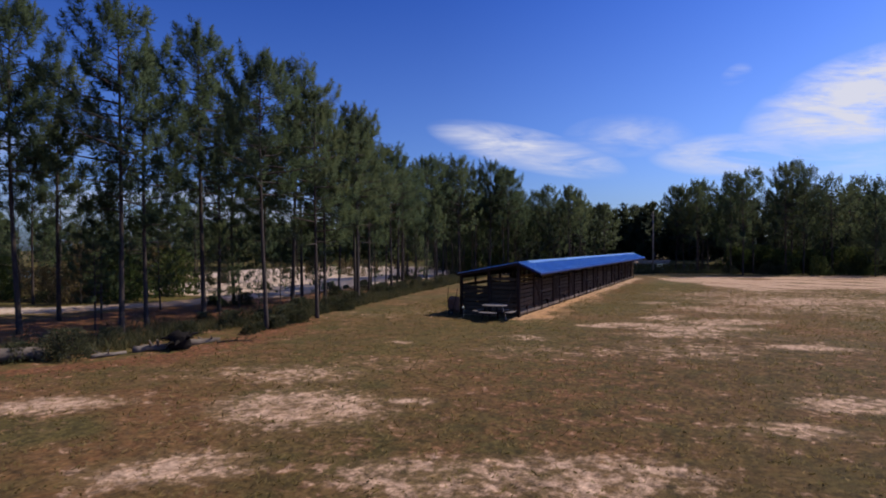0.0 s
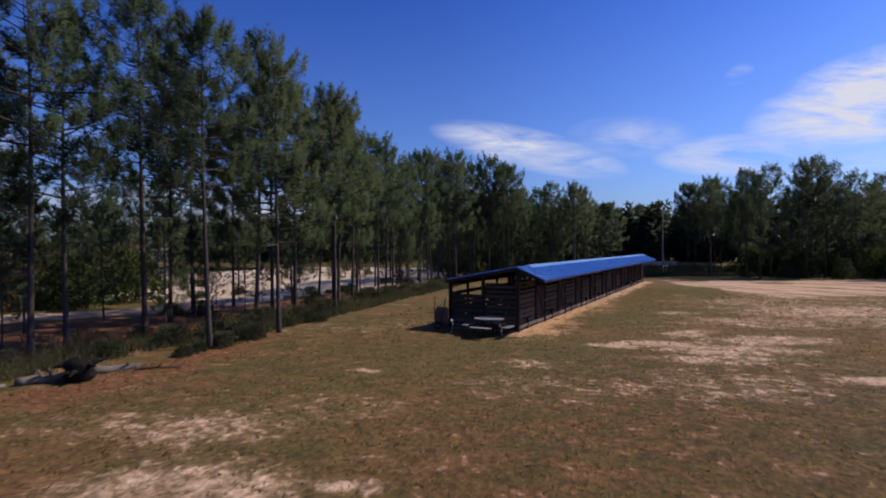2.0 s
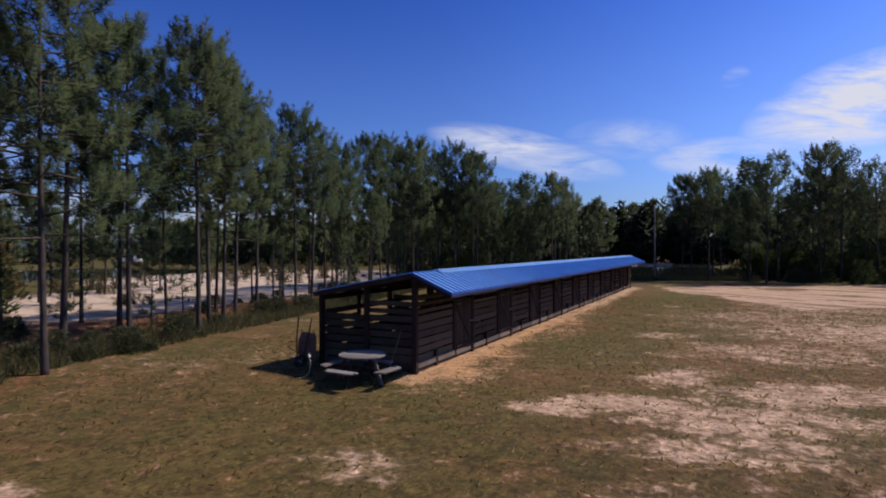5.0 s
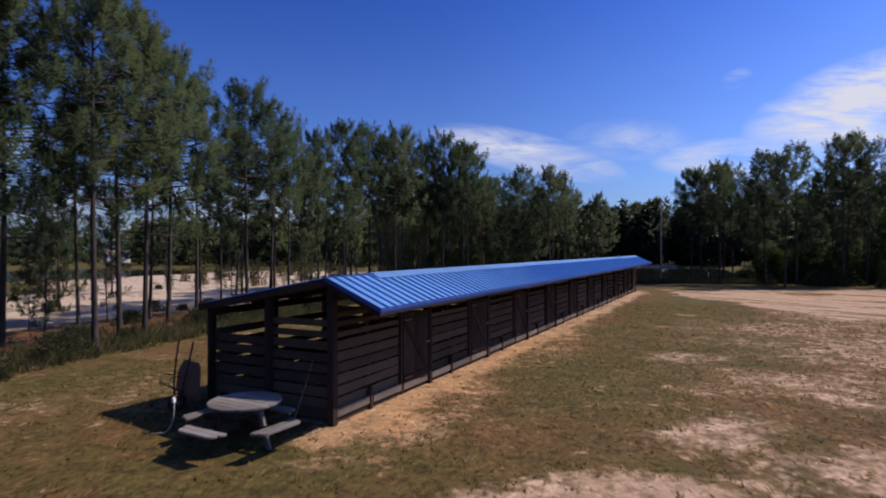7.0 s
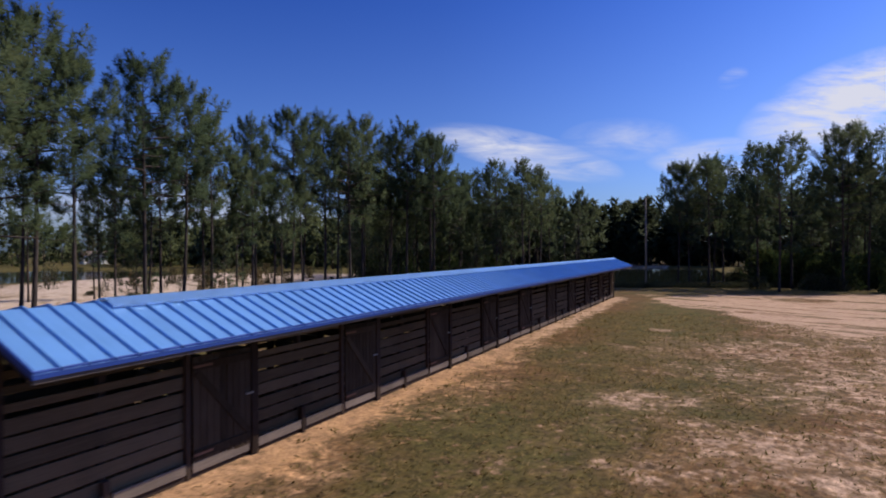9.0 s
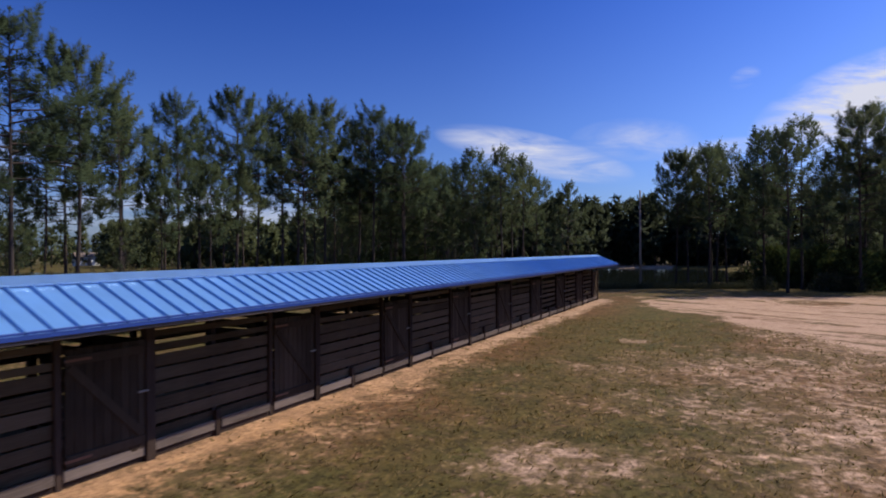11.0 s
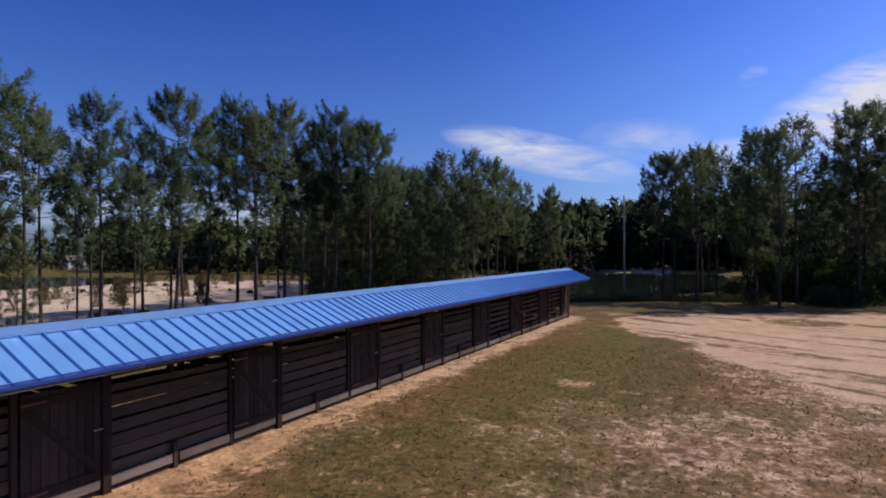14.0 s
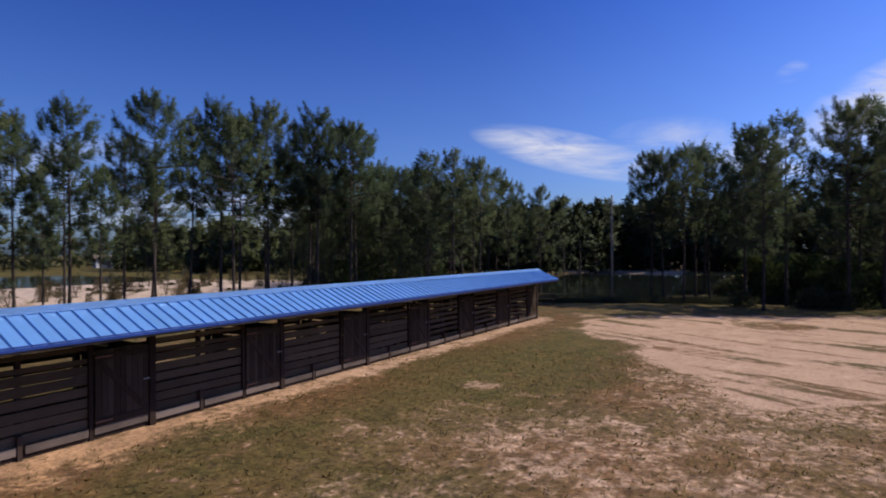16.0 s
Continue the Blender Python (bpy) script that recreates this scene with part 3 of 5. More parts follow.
def roof_z(x):
    """Underside of the roof at a distance from the stall fronts."""
    if x > RX:
        return RIDGE_Z - (RIDGE_Z - EAVE_Z) * (x - RX) / (EX - RX)
    return RIDGE_Z - (RIDGE_Z - BACK_EAVE_Z) * (RX - x) / (RX - BEX)


BOARD_MESHES = {}


def board(length, high, thick, along, mat, name="wall_board"):
    """A sawn board with softened edges; alike ones share one mesh."""
    key = (round(length, 2), round(high, 3), round(thick, 3), along, mat.name)
    if key not in BOARD_MESHES:
        size = {"y": (thick, length, high), "x": (length, thick, high), "z": (thick, high, length)}[along]
        bm = box(size, Matrix(), 0.006)
        me = bpy.data.meshes.new(name)
        bm.to_mesh(me)
        bm.free()
        me.materials.append(mat)
        BOARD_MESHES[key] = me
    return BOARD_MESHES[key]


def tilt(a=0.35):
    return rnd.uniform(-a, a)


def post(x, y, z1, wide=0.13, name="post"):
    me = board(2.0, wide, wide, "z", POST, name)
    share(name, me, stable, pose(x, y, z1 / 2 - 0.04, 0, tilt(), tilt(2)) @ Matrix.Diagonal((1, 1, (z1 + 0.08) / 2.0, 1)))


def build_bay(y0, gapped):
    post(0.02, y0, roof_z(0) - 0.03, 0.14)
    post(-0.11, y0 + 1.23, roof_z(0) - 0.05, 0.09)
    post(0.03, y0 + 1.20, 0.44 + rnd.uniform(-0.04, 0.05), 0.085, "stub_post")
    post(-0.01, y0 + 2.43, roof_z(0) - 0.03, 0.08)
    post(BACK, y0, roof_z(BACK) - 0.03, 0.13)
    post(BACK, y0 + 1.83, roof_z(BACK) - 0.03, 0.10)
    # boards of the front, inside the posts; wider gaps near the top
    for z in (0.33, 0.545, 0.76, 0.975, 1.19, 1.40):
        share("wall_board", board(2.36, 0.180 if y0 < 6.5 * BAY else 0.125, 0.025, "y", BOARD), stable, pose(-0.045, y0 + 1.22, z + rnd.uniform(-0.012, 0.012), tilt(), tilt(2), 0))
    for z, high in ((1.59, 0.10), (1.79, 0.095), (1.99, 0.10)):
        share("wall_board", board(2.36, high, 0.025, "y", BOARD), stable, pose(-0.045, y0 + 1.22, z + rnd.uniform(-0.03, 0.03), tilt(0.5), 0, 0))
    # kickboards at the foot, in a paler grey than the wall boards
    share("kickboard", board(1.10, 0.16, 0.03, "y", GREY_BOARD, "kickboard"), stable, pose(0.035, y0 + 0.63, 0.175 + rnd.uniform(-0.015, 0.015), tilt(0.6), 0, 0))
    share("kickboard", board(1.08, 0.16, 0.03, "y", GREY_BOARD, "kickboard"), stable, pose(0.035, y0 + 1.83, 0.175 + rnd.uniform(-0.015, 0.015), tilt(0.6), 0, 0))
    share("kickboard", board(1.10, 0.15, 0.03, "y", GREY_BOARD, "kickboard"), stable, pose(0.035, y0 + 3.03, 0.165 + rnd.uniform(-0.015, 0.015), tilt(0.6), 0, 0))
    # dark strip added behind the kickboards, standing for the shade in the gap
    share("sill_board", board(3.56, 0.12, 0.05, "y", POST, "sill_board"), stable, pose(-0.02, y0 + 1.83, 0.045, tilt(0.1), 0, 0))
    # over the door
    share("wall_board", board(1.12, 0.12, 0.025, "y", BOARD), stable, pose(-0.045, y0 + 3.04, 2.03, tilt(), 0, 0))
    # back wall, open under the eave
    for z in (0.16, 0.375, 0.59, 0.80, 1.02, 1.26, 1.50):
        short = gapped and z > 1.1
        stub = y0 == 0 and 1.2 < z < 1.3
        share("wall_board", board(1.76 if short or stub else 3.60, (0.205 if y0 == 0 else 0.158) if z < 0.9 else (0.160 if y0 == 0 else 0.125), 0.025, "y", BOARD), stable, pose(BACK + 0.08, y0 + (2.75 if short else 0.91 if stub else 1.83), z + rnd.uniform(-0.02, 0.02), tilt(0.2), 0, 0))


def build_partition(y, boards, high=0.168):
    post(BACK / 2, y + 0.02, roof_z(BACK / 2) - 0.03, 0.12)
    if y == 0:
        # the open end: two runs of boards, lower on the side of the back eave, with wider gaps near the top
        for x, count in ((BACK * 0.75, 7), (BACK * 0.25, 9)):
            for i in range(count):
                wide = 0.182 if i < 4 else 0.165 if i < 7 else 0.125
                share("wall_board", board(1.44, wide, 0.025, "x", BOARD), stable, pose(x, 0.085, 0.13 + 0.213 * i + rnd.uniform(-0.015, 0.015), 0, tilt(0.6), 0))
        return
    for z in boards:
        share("wall_board", board(2.92, high, 0.025, "x", BOARD), stable, pose(BACK / 2, y + 0.085, z + rnd.uniform(-0.02, 0.02), 0, tilt(0.3), 0))


for k in range(BAYS):
    build_bay(k * BAY, k in (3, 6, 8, 9))
post(0.02, LENGTH, roof_z(0) - 0.03, 0.14)
post(BACK, LENGTH, roof_z(BACK) - 0.03, 0.13)
for k in range(BAYS + 1):
    build_partition(k * BAY - (0.1 if k == BAYS else 0), (0.16, 0.37, 0.58, 0.79, 1.0, 1.21, 1.42, 1.63))


def build_door(y0, ajar):
    """A plank door on ledges with one diagonal brace, strap hinges and a latch."""
    bm = bmesh.new()
    for z in (0.34, 1.62):
        add_box(bm, (0.022, 1.08, 0.12), pose(0.052, 0.56, z), 0.004)
    rise, run = 1.12, 0.98
    add_box(bm, (0.022, math.hypot(rise, run), 0.11), pose(0.052, 0.56, 0.98, math.degrees(math.atan2(-rise, run))), 0.004)
    door = part("stall_door", bm, DOOR, stable, "dark plank stall door with a diagonal brace, shut")
    door.matrix_basis = pose(0.0, y0 + 2.48, 0, 0, 0, ajar)
    me = board(1.56, 0.118, 0.022, "z", DOOR, "plank")
    for i in range(9):
        share("plank", me, door, pose(0.028, 0.08 + i * 0.1225, 0.98 + rnd.uniform(-0.012, 0.012), tilt(0.3), 0, 0))
    for z in (0.34, 1.62):
        part("hinge", box((0.008, 0.34, 0.035), pose(0.068, 0.17, z), 0.002), RUST, door, "rusty strap hinge")
    part("latch", box((0.02, 0.16, 0.03), pose(0.07, 1.06, 1.02), 0.004), STEEL, door, "dull steel latch")


for k in range(BAYS):
    build_door(k * BAY, -rnd.uniform(0, 1.2))

# roof frame
for k in range(int(LENGTH / 1.22) + 1):
    y = min(k * 1.22, LENGTH)
    for x0, x1 in ((RX, EX - 0.03), (RX, BEX + 0.03)):
        z0, z1 = roof_z(x0) - 0.075, roof_z(x1) - 0.075
        run = math.hypot(x1 - x0, z1 - z0)
        share("rafter", board(run, 0.11, 0.04, "x", POST, "rafter"), stable, pose((x0 + x1) / 2, y, (z0 + z1) / 2, 0, -math.degrees(math.atan2(z1 - z0, x1 - x0)) if x1 > x0 else -math.degrees(math.atan2(z0 - z1, x0 - x1)), 0))
for x, z in ((0.10, 2.33), (BACK + 0.09, 1.93)):
    part("beam", box((0.04, LENGTH + 0.2, 0.15), pose(x, LENGTH / 2, z), 0.008), POST, stable)
for x in (0.35, 0.85, -0.8, -1.7, -2.6):
    part("purlin", box((0.08, LENGTH + 0.2, 0.035), pose(x, LENGTH / 2, roof_z(x) - 0.035), 0.004), POST, stable)
for end in (-0.20, LENGTH + 0.13):
    for x0, x1 in ((RX, EX), (RX, BEX)):
        z0, z1 = roof_z(x0) - 0.07, roof_z(x1) - 0.07
        run = math.hypot(x1 - x0, z1 - z0)
        a = math.degrees(math.atan2(z1 - z0, x1 - x0)) if x1 > x0 else math.degrees(math.atan2(z0 - z1, x0 - x1))
        part("barge_board", box((run, 0.025, 0.13), pose((x0 + x1) / 2, end, (z0 + z1) / 2, 0, -a, 0), 0.004), POST, stable)
FASCIA_LEN = 3.7
for k in range(10):
    share("fascia_board", board(FASCIA_LEN - 0.006, 0.085, 0.025, "y", GREY_BOARD, "fascia_board"), stable, pose(EX - 0.01, -0.23 + FASCIA_LEN * (k + 0.5), EAVE_Z - 0.065 + rnd.uniform(-0.004, 0.004), tilt(0.08), 0, 0))
part("eave_trim", box((0.03, LENGTH + 0.43, 0.085), pose(EX + 0.014, LENGTH / 2 - 0.03, EAVE_Z - 0.016), 0.004), ROOF_TRIM, stable, "dark blue metal eave trim")
for end in (-0.235, LENGTH + 0.165):
    run = math.hypot(EX - RX, EAVE_Z - RIDGE_Z)
    part("rake_trim", box((run, 0.03, 0.075), pose((RX + EX) / 2, end, (RIDGE_Z + EAVE_Z) / 2 - 0.005, 0, -math.degrees(math.atan2(EAVE_Z - RIDGE_Z, EX - RX)), 0), 0.004), ROOF_TRIM, stable, "dark blue metal rake trim")

# roof sheets: a pan with one raised rib each
RIB = 0.27


def roof_sheet(x0, x1):
    """One pan of ribbed sheet from the ridge to the eave."""
    slope = Vector((x1 - x0, 0, roof_z(x1) - roof_z(x0)))
    up = slope.cross(Vector((0, 1, 0))).normalized()
    up = up if up.z > 0 else -up
    profile = ((0.0, 0.008), (RIB - 0.15, 0.011), (RIB - 0.034, 0.008), (RIB - 0.027, 0.044), (RIB - 0.008, 0.044), (RIB, 0.008))
    a, b = Vector((x0, 0, roof_z(x0))), Vector((x1, 0, roof_z(x1)))
    verts = [p + Vector((0, y, 0)) + up * h for p in (a, b + slope.normalized() * 0.03) for y, h in profile]
    n = len(profile)
    under = [v - up * 0.009 for v in verts]
    faces = [(i, i + 1, n + i + 1, n + i) for i in range(n - 1)]
    faces += [tuple(2 * n + v for v in reversed(f)) for f in faces]
    faces += [(n + i, n + i + 1, 3 * n + i + 1, 3 * n + i) for i in range(n - 1)]
    me = mesh_data("roof_sheet", verts + under, faces, ROOF)
    bm = bmesh.new()
    bm.from_mesh(me)
    bmesh.ops.recalc_face_normals(bm, faces=bm.faces)
    bm.to_mesh(me)
    bm.free()
    return me


front, rear = roof_sheet(RX, EX), roof_sheet(RX, BEX)
for k in range(int((LENGTH + 0.42) / RIB)):
    for me in (front, rear):
        share("roof_sheet", me, stable, pose(0, -0.245 + k * RIB, 0.001 * (k % 2)))

bm = bmesh.new()
cap0, cap1 = 1.17, LENGTH + 0.18
points = [(RX - 0.22, roof_z(RX - 0.22) + 0.05), (RX - 0.02, RIDGE_Z + 0.062), (RX + 0.02, RIDGE_Z + 0.062), (RX + 0.20, roof_z(RX + 0.20) + 0.056), (RX + 0.205, roof_z(RX + 0.20) + 0.03)]
rows = [[bm.verts.new((x, y, z)) for x, z in points] for y in (cap0, cap1)]
for i in range(len(points) - 1):
    bm.faces.new((rows[0][i], rows[1][i], rows[1][i + 1], rows[0][i + 1]))
bmesh.ops.solidify(bm, geom=bm.faces[:], thickness=0.006)
bmesh.ops.recalc_face_normals(bm, faces=bm.faces)
part("ridge_cap", bm, ROOF_CAP, stable, "pale blue metal ridge cap")


# ---- things by the stalls ----
def build_round_table(at, turn):
    ob = thing("picnic_table", "round weathered plank picnic table with four benches", "picnic table", at=at, turn=turn)
    R, mx, my = 0.59, 0.0, 0.10
    for i in range(8):
        y0, y1 = -R + i * 2 * R / 8 + 0.004, -R + (i + 1) * 2 * R / 8 - 0.004
        edge = []
        for y in (y0, (y0 + y1) / 2, y1):
            edge.append((math.sqrt(max(0.02, R * R - y * y)), y))
        ring = [(x, y) for x, y in edge] + [(-x, y) for x, y in reversed(edge)]
        bm = bmesh.new()
        low = [bm.verts.new((x + mx, y + my, 0.66)) for x, y in ring]
        top = [bm.verts.new((x + mx, y + my, 0.70)) for x, y in ring]
        bm.faces.new(top)
        bm.faces.new(list(reversed(low)))
        for k in range(6):
            bm.faces.new((low[k], low[(k + 1) % 6], top[(k + 1) % 6], top[k]))
        bmesh.ops.recalc_face_normals(bm, faces=bm.faces)
        bmesh.ops.bevel(bm, geom=[e for e in bm.edges], offset=0.006, segments=1, affect="EDGES")
        part("tabletop_plank", bm, TABLE, ob)
    for k in range(4):
        a = k * 90
        m = pose(0, 0, 0, 0, 0, a)
        for j, w in ((0.70 + 0.10 * (k % 2 == 0), 0.12), (0.83 + 0.10 * (k % 2 == 0), 0.13)):
            bm = bmesh.new()
            half = 0.46 - 0.05 * (j > 0.8)
            ring = [(j - w / 2, -half), (j - w / 2, half), (j, half - 0.012), (j + w / 4, half - 0.03), (j + w / 2, half - 0.085), (j + w / 2, -half + 0.085), (j + w / 4, -half + 0.03), (j, -half + 0.012)]
            low = [bm.verts.new(m @ Vector((x, y, 0.385))) for x, y in ring]
            top = [bm.verts.new(m @ Vector((x, y, 0.425))) for x, y in ring]
            bm.faces.new(top)
            bm.faces.new(list(reversed(low)))
            for i in range(8):
                bm.faces.new((low[i], low[(i + 1) % 8], top[(i + 1) % 8], top[i]))
            bmesh.ops.recalc_face_normals(bm, faces=bm.faces)
            bmesh.ops.bevel(bm, geom=bm.edges[:], offset=0.007, segments=1, affect="EDGES")
            part("bench_plank", bm, TABLE, ob)
        part("arm", box((0.88, 0.05, 0.09), m @ pose(0.44, 0, 0.338), 0.006), POST, ob)
        bm = bmesh.new()
        lean = math.degrees(math.atan2(0.24, 0.70))
        add_box(bm, (0.075, 0.045, 0.71), m @ pose(0.50, 0.05, 0.33, 0, -lean, 0), 0.006)
        # one leg in pale wood as if lit, the rest dark as if shaded
        part("leg", bm, TABLE if k == 0 else POST, ob)
    return ob


build_round_table((-9.63, 24.17, 0.0), -3)


def build_wheelbarrow(at, turn):
    """Tipped up on its nose, handles in the air, underside out."""
    ob = thing("wheelbarrow", "old rusty wheelbarrow stood on its nose against the stalls", "wheelbarrow", at=at, turn=turn)
    bm = bmesh.new()
    rim = [(-0.33, 0.0, 0.18), (0.33, 0.0, 0.18), (0.36, 0.0, 0.98), (-0.36, 0.0, 0.98)]
    floor = [(-0.22, -0.26, 0.36), (0.22, -0.26, 0.36), (0.26, -0.18, 0.84), (-0.26, -0.18, 0.84)]
    a, b = [bm.verts.new(p) for p in rim], [bm.verts.new(p) for p in floor]
    bm.faces.new(b)
    for i in range(4):
        bm.faces.new((a[i], a[(i + 1) % 4], b[(i + 1) % 4], b[i]))
    bmesh.ops.bevel(bm, geom=[e for e in bm.edges if not e.is_boundary], offset=0.05, segments=3, affect="EDGES")
    bmesh.ops.recalc_face_normals(bm, faces=bm.faces)
    bmesh.ops.solidify(bm, geom=bm.faces[:], thickness=0.004)
    part("tray", bm, RUST, ob, "rust brown steel tray", smooth=False)
    for s in (-1, 1):
        part("handle", tube([(0.10 * s, -0.30, 0.12), (0.20 * s, -0.28, 0.55), (0.27 * s, -0.20, 1.0), (0.30 * s, -0.12, 1.42)], 0.02, 8), POST, ob, "grey wooden handle")
        part("stand", tube([(0.20 * s, -0.28, 0.72), (0.21 * s, -0.52, 0.78), (0.21 * s, -0.56, 0.62), (0.18 * s, -0.30, 0.44)], 0.012, 6), BLACK_TUBE, ob, "bent steel leg")
    wheel = bmesh.new()
    ring = [(0, -0.30 + 0.155 * math.cos(q), 0.19 + 0.155 * math.sin(q)) for q in np.linspace(0, math.tau, 17)]
    add_tube(wheel, ring, 0.04, 8, caps=False)
    bmesh.ops.recalc_face_normals(wheel, faces=wheel.faces)
    wheel = part("wheel", wheel, RUBBER, ob, "black rubber tyre", smooth=True)
    part("hub", tube([(-0.10, -0.30, 0.19), (0.10, -0.30, 0.19)], 0.025, 8), STEEL, wheel)
    return ob


build_wheelbarrow((-12.28, 25.40, -0.06), -13)


def build_hydrant(at):
    ob = thing("yard_hydrant", "standing garden tap with a white head and pale hose", "garden tap", at=at)
    part("riser", tube([(0, 0, -0.05), (0, 0, 0.50)], 0.018, 8), BLACK_TUBE, ob)
    bm = bmesh.new()
    add_tube(bm, [(0, 0, 0.49), (0, 0, 0.55), (0.01, -0.01, 0.58)], [0.03, 0.035, 0.02], 10)
    add_tube(bm, [(0, 0, 0.54), (0.05, -0.03, 0.535), (0.075, -0.05, 0.51)], 0.02, 8)
    bmesh.ops.recalc_face_normals(bm, faces=bm.faces)
    part("tap", bm, WHITE_METAL, ob, "white tap head")
    part("lever", box((0.015, 0.11, 0.012), pose(-0.01, 0.03, 0.595, 8), 0.002), RUST, ob)
    pts = [(0.075, -0.05, 0.51), (0.10, -0.07, 0.40), (0.12, -0.10, 0.25), (0.11, -0.16, 0.12), (0.06, -0.22, 0.035), (-0.03, -0.29, 0.025), (-0.13, -0.35, 0.025)]
    part("hose", tube(pts, 0.0075, 7), HOSE, ob, "pale hose hanging to the ground", smooth=True)


build_hydrant((-11.24, 24.17, 0.0))


def build_rake(foot, top):
    ob = thing("garden_rake", "grey wooden handled rake leaning on the end boards", "rake", at=foot)
    v = Vector(top) - Vector(foot)
    part("handle", tube([(0, 0, 0.05), tuple(v * 0.5), tuple(v)], [0.014, 0.013, 0.012], 8), GREY_BOARD, ob)
    head = part("head", box((0.38, 0.02, 0.025), pose(0, 0, 0.05), 0.004), RUST, ob)
    for i in range(9):
        part("tine", tube([(-0.17 + i * 0.0425, 0, 0.05), (-0.17 + i * 0.0425, -0.035, 0.03), (-0.17 + i * 0.0425, -0.05, 0.004)], 0.004, 5), RUST, head)


build_rake((-9.60, 25.41, 0.0), (-9.27, 25.56, 1.16))


def build_long_table(at, turn):
    ob = thing("picnic_table", "dark wooden picnic table beyond the end of the stalls", "picnic table", at=at, turn=turn)
    for i in range(5):
        part("tabletop_plank", box((1.8, 0.135, 0.04), pose(0, -0.29 + i * 0.145, 0.74), 0.006), POST, ob)
    for s in (-1, 1):
        for i in range(2):
            part("bench_plank", box((1.8, 0.135, 0.04), pose(0, s * (0.62 + 0.145 * i), 0.44), 0.006), POST, ob)
        part("bench_beam", box((0.05, 1.5, 0.09), pose(s * 0.62, 0, 0.37), 0.006), POST, ob)
        for q in (-1, 1):
            part("leg", box((0.05, 0.10, 0.86), pose(s * 0.66, q * 0.36, 0.36, q * 26), 0.006), POST, ob)


build_long_table((-11.6, 70.4, 0.0), 12)


def build_pole(at, high):
    ob = thing("utility_pole", "tall bare sun-bleached timber pole by the pond", "utility pole", at=at)
    part("shaft", tube([(0, 0, -0.3), (0.02, 0, high * 0.5), (0.03, 0.01, high)], [0.10, 0.085, 0.065], 12), POLE, ob, smooth=True)
    part("bracket", box((0.10, 0.10, 0.28), pose(-0.16, 0, high - 0.5), 0.01), STEEL, ob)


build_pole((-8.5, 76.5, 0.0), 7.9)


def build_log(a, b, r0, r1, label, seed):
    r = random.Random(seed)
    a, b = Vector(a), Vector(b)
    ob = thing("fallen_log", label, "log", "logs along the pine belt", at=tuple(a))
    n = 7
    pts, radii = [], []
    for i in range(n):
        k = i / (n - 1)
        p = (b - a) * k + Vector((r.uniform(-0.06, 0.06), r.uniform(-0.06, 0.06), r.uniform(-0.02, 0.02)))
        pts.append(p + Vector((0, 0, r0 + (r1 - r0) * k)))
        radii.append((r0 + (r1 - r0) * k) * r.uniform(0.9, 1.08))
    part("stem", tube(pts, radii, 10), LOG, ob, smooth=True)
    for i in range(2):
        k = r.uniform(0.3, 0.8)
        p = (b - a) * k + Vector((0, 0, r0))
        part("stub", tube([p, p + Vector((r.uniform(-0.2, 0.2), r.uniform(-0.3, -0.1), r.uniform(0.15, 0.3)))], [r1 * 0.45, r1 * 0.25], 6), LOG, ob)


build_log((-20.3, 7.0, 0), (-18.9, 9.5, 0), 0.26, 0.21, "thick bare grey log lying at the grass edge", 1)
build_log((-17.85, 10.2, -0.03), (-17.5, 11.2, -0.03), 0.075, 0.06, "thin bleached log lying in red pine straw", 2)
build_log((-17.5, 11.5, -0.05), (-16.95, 12.5, -0.05), 0.13, 0.12, "short pale log lying in red pine straw", 3)
build_log((-16.95, 13.1, -0.05), (-16.6, 14.3, -0.05), 0.13, 0.10, "pale barkless log lying in red pine straw", 4)


def build_stump(at):
    """Charred root plate, tipped over."""
    r = random.Random(5)
    ob = thing("burnt_stump", "charred black tree stump tipped over by the logs", "tree stump", at=at)
    bm = bmesh.new()
    bmesh.ops.create_icosphere(bm, subdivisions=3, radius=0.34, matrix=pose(0, 0, 0.30, 0, 28, 20) @ Matrix.Diagonal((1.25, 0.85, 0.9, 1)))
    for v in bm.verts:
        v.co += 0.12 * noise.noise(v.co * 3.1) * Vector((1, 1, 0.8)) + 0.05 * noise.noise(v.co * 8.0) * Vector((1, 1, 1))
    part("bole", bm, CHAR, ob)
    for k in range(7):
        a = k * 0.9 + r.uniform(-0.3, 0.3)
        d = Vector((math.cos(a), math.sin(a), r.uniform(-0.15, 0.5)))
        p = Vector((0, 0, 0.28))
        part("root", tube([p + d * 0.22, p + d * 0.42 + Vector((0, 0, 0.03)), p + d * 0.62 - Vector((0, 0, 0.05))], [0.09, 0.055, 0.02], 6), CHAR, ob)


build_stump((-16.5, 12.5, 0.0))


def build_brushwood(at, turn):
    """A dead branch with its twigs, lying in the straw."""
    r = random.Random(6)
    ob = thing("dead_branch", "rust brown dead pine branch lying in the straw", "branch", at=at, turn=turn)
    part("limb", tube([(0, 0, 0.05), (0.6, 0.05, 0.09), (1.3, -0.04, 0.06)], [0.035, 0.026, 0.012], 6), BARK, ob)
    for k in range(16):
        x = r.uniform(0.15, 1.25)
        d = Vector((r.uniform(0.05, 0.4), r.uniform(-0.35, 0.35), r.uniform(0.05, 0.3)))
        part("twig", tube([(x, 0, 0.07), tuple(Vector((x, 0, 0.07)) + d)], [0.012, 0.004], 5), RUSSET, ob)


build_brushwood((-16.3, 13.9, 0.0), 36)


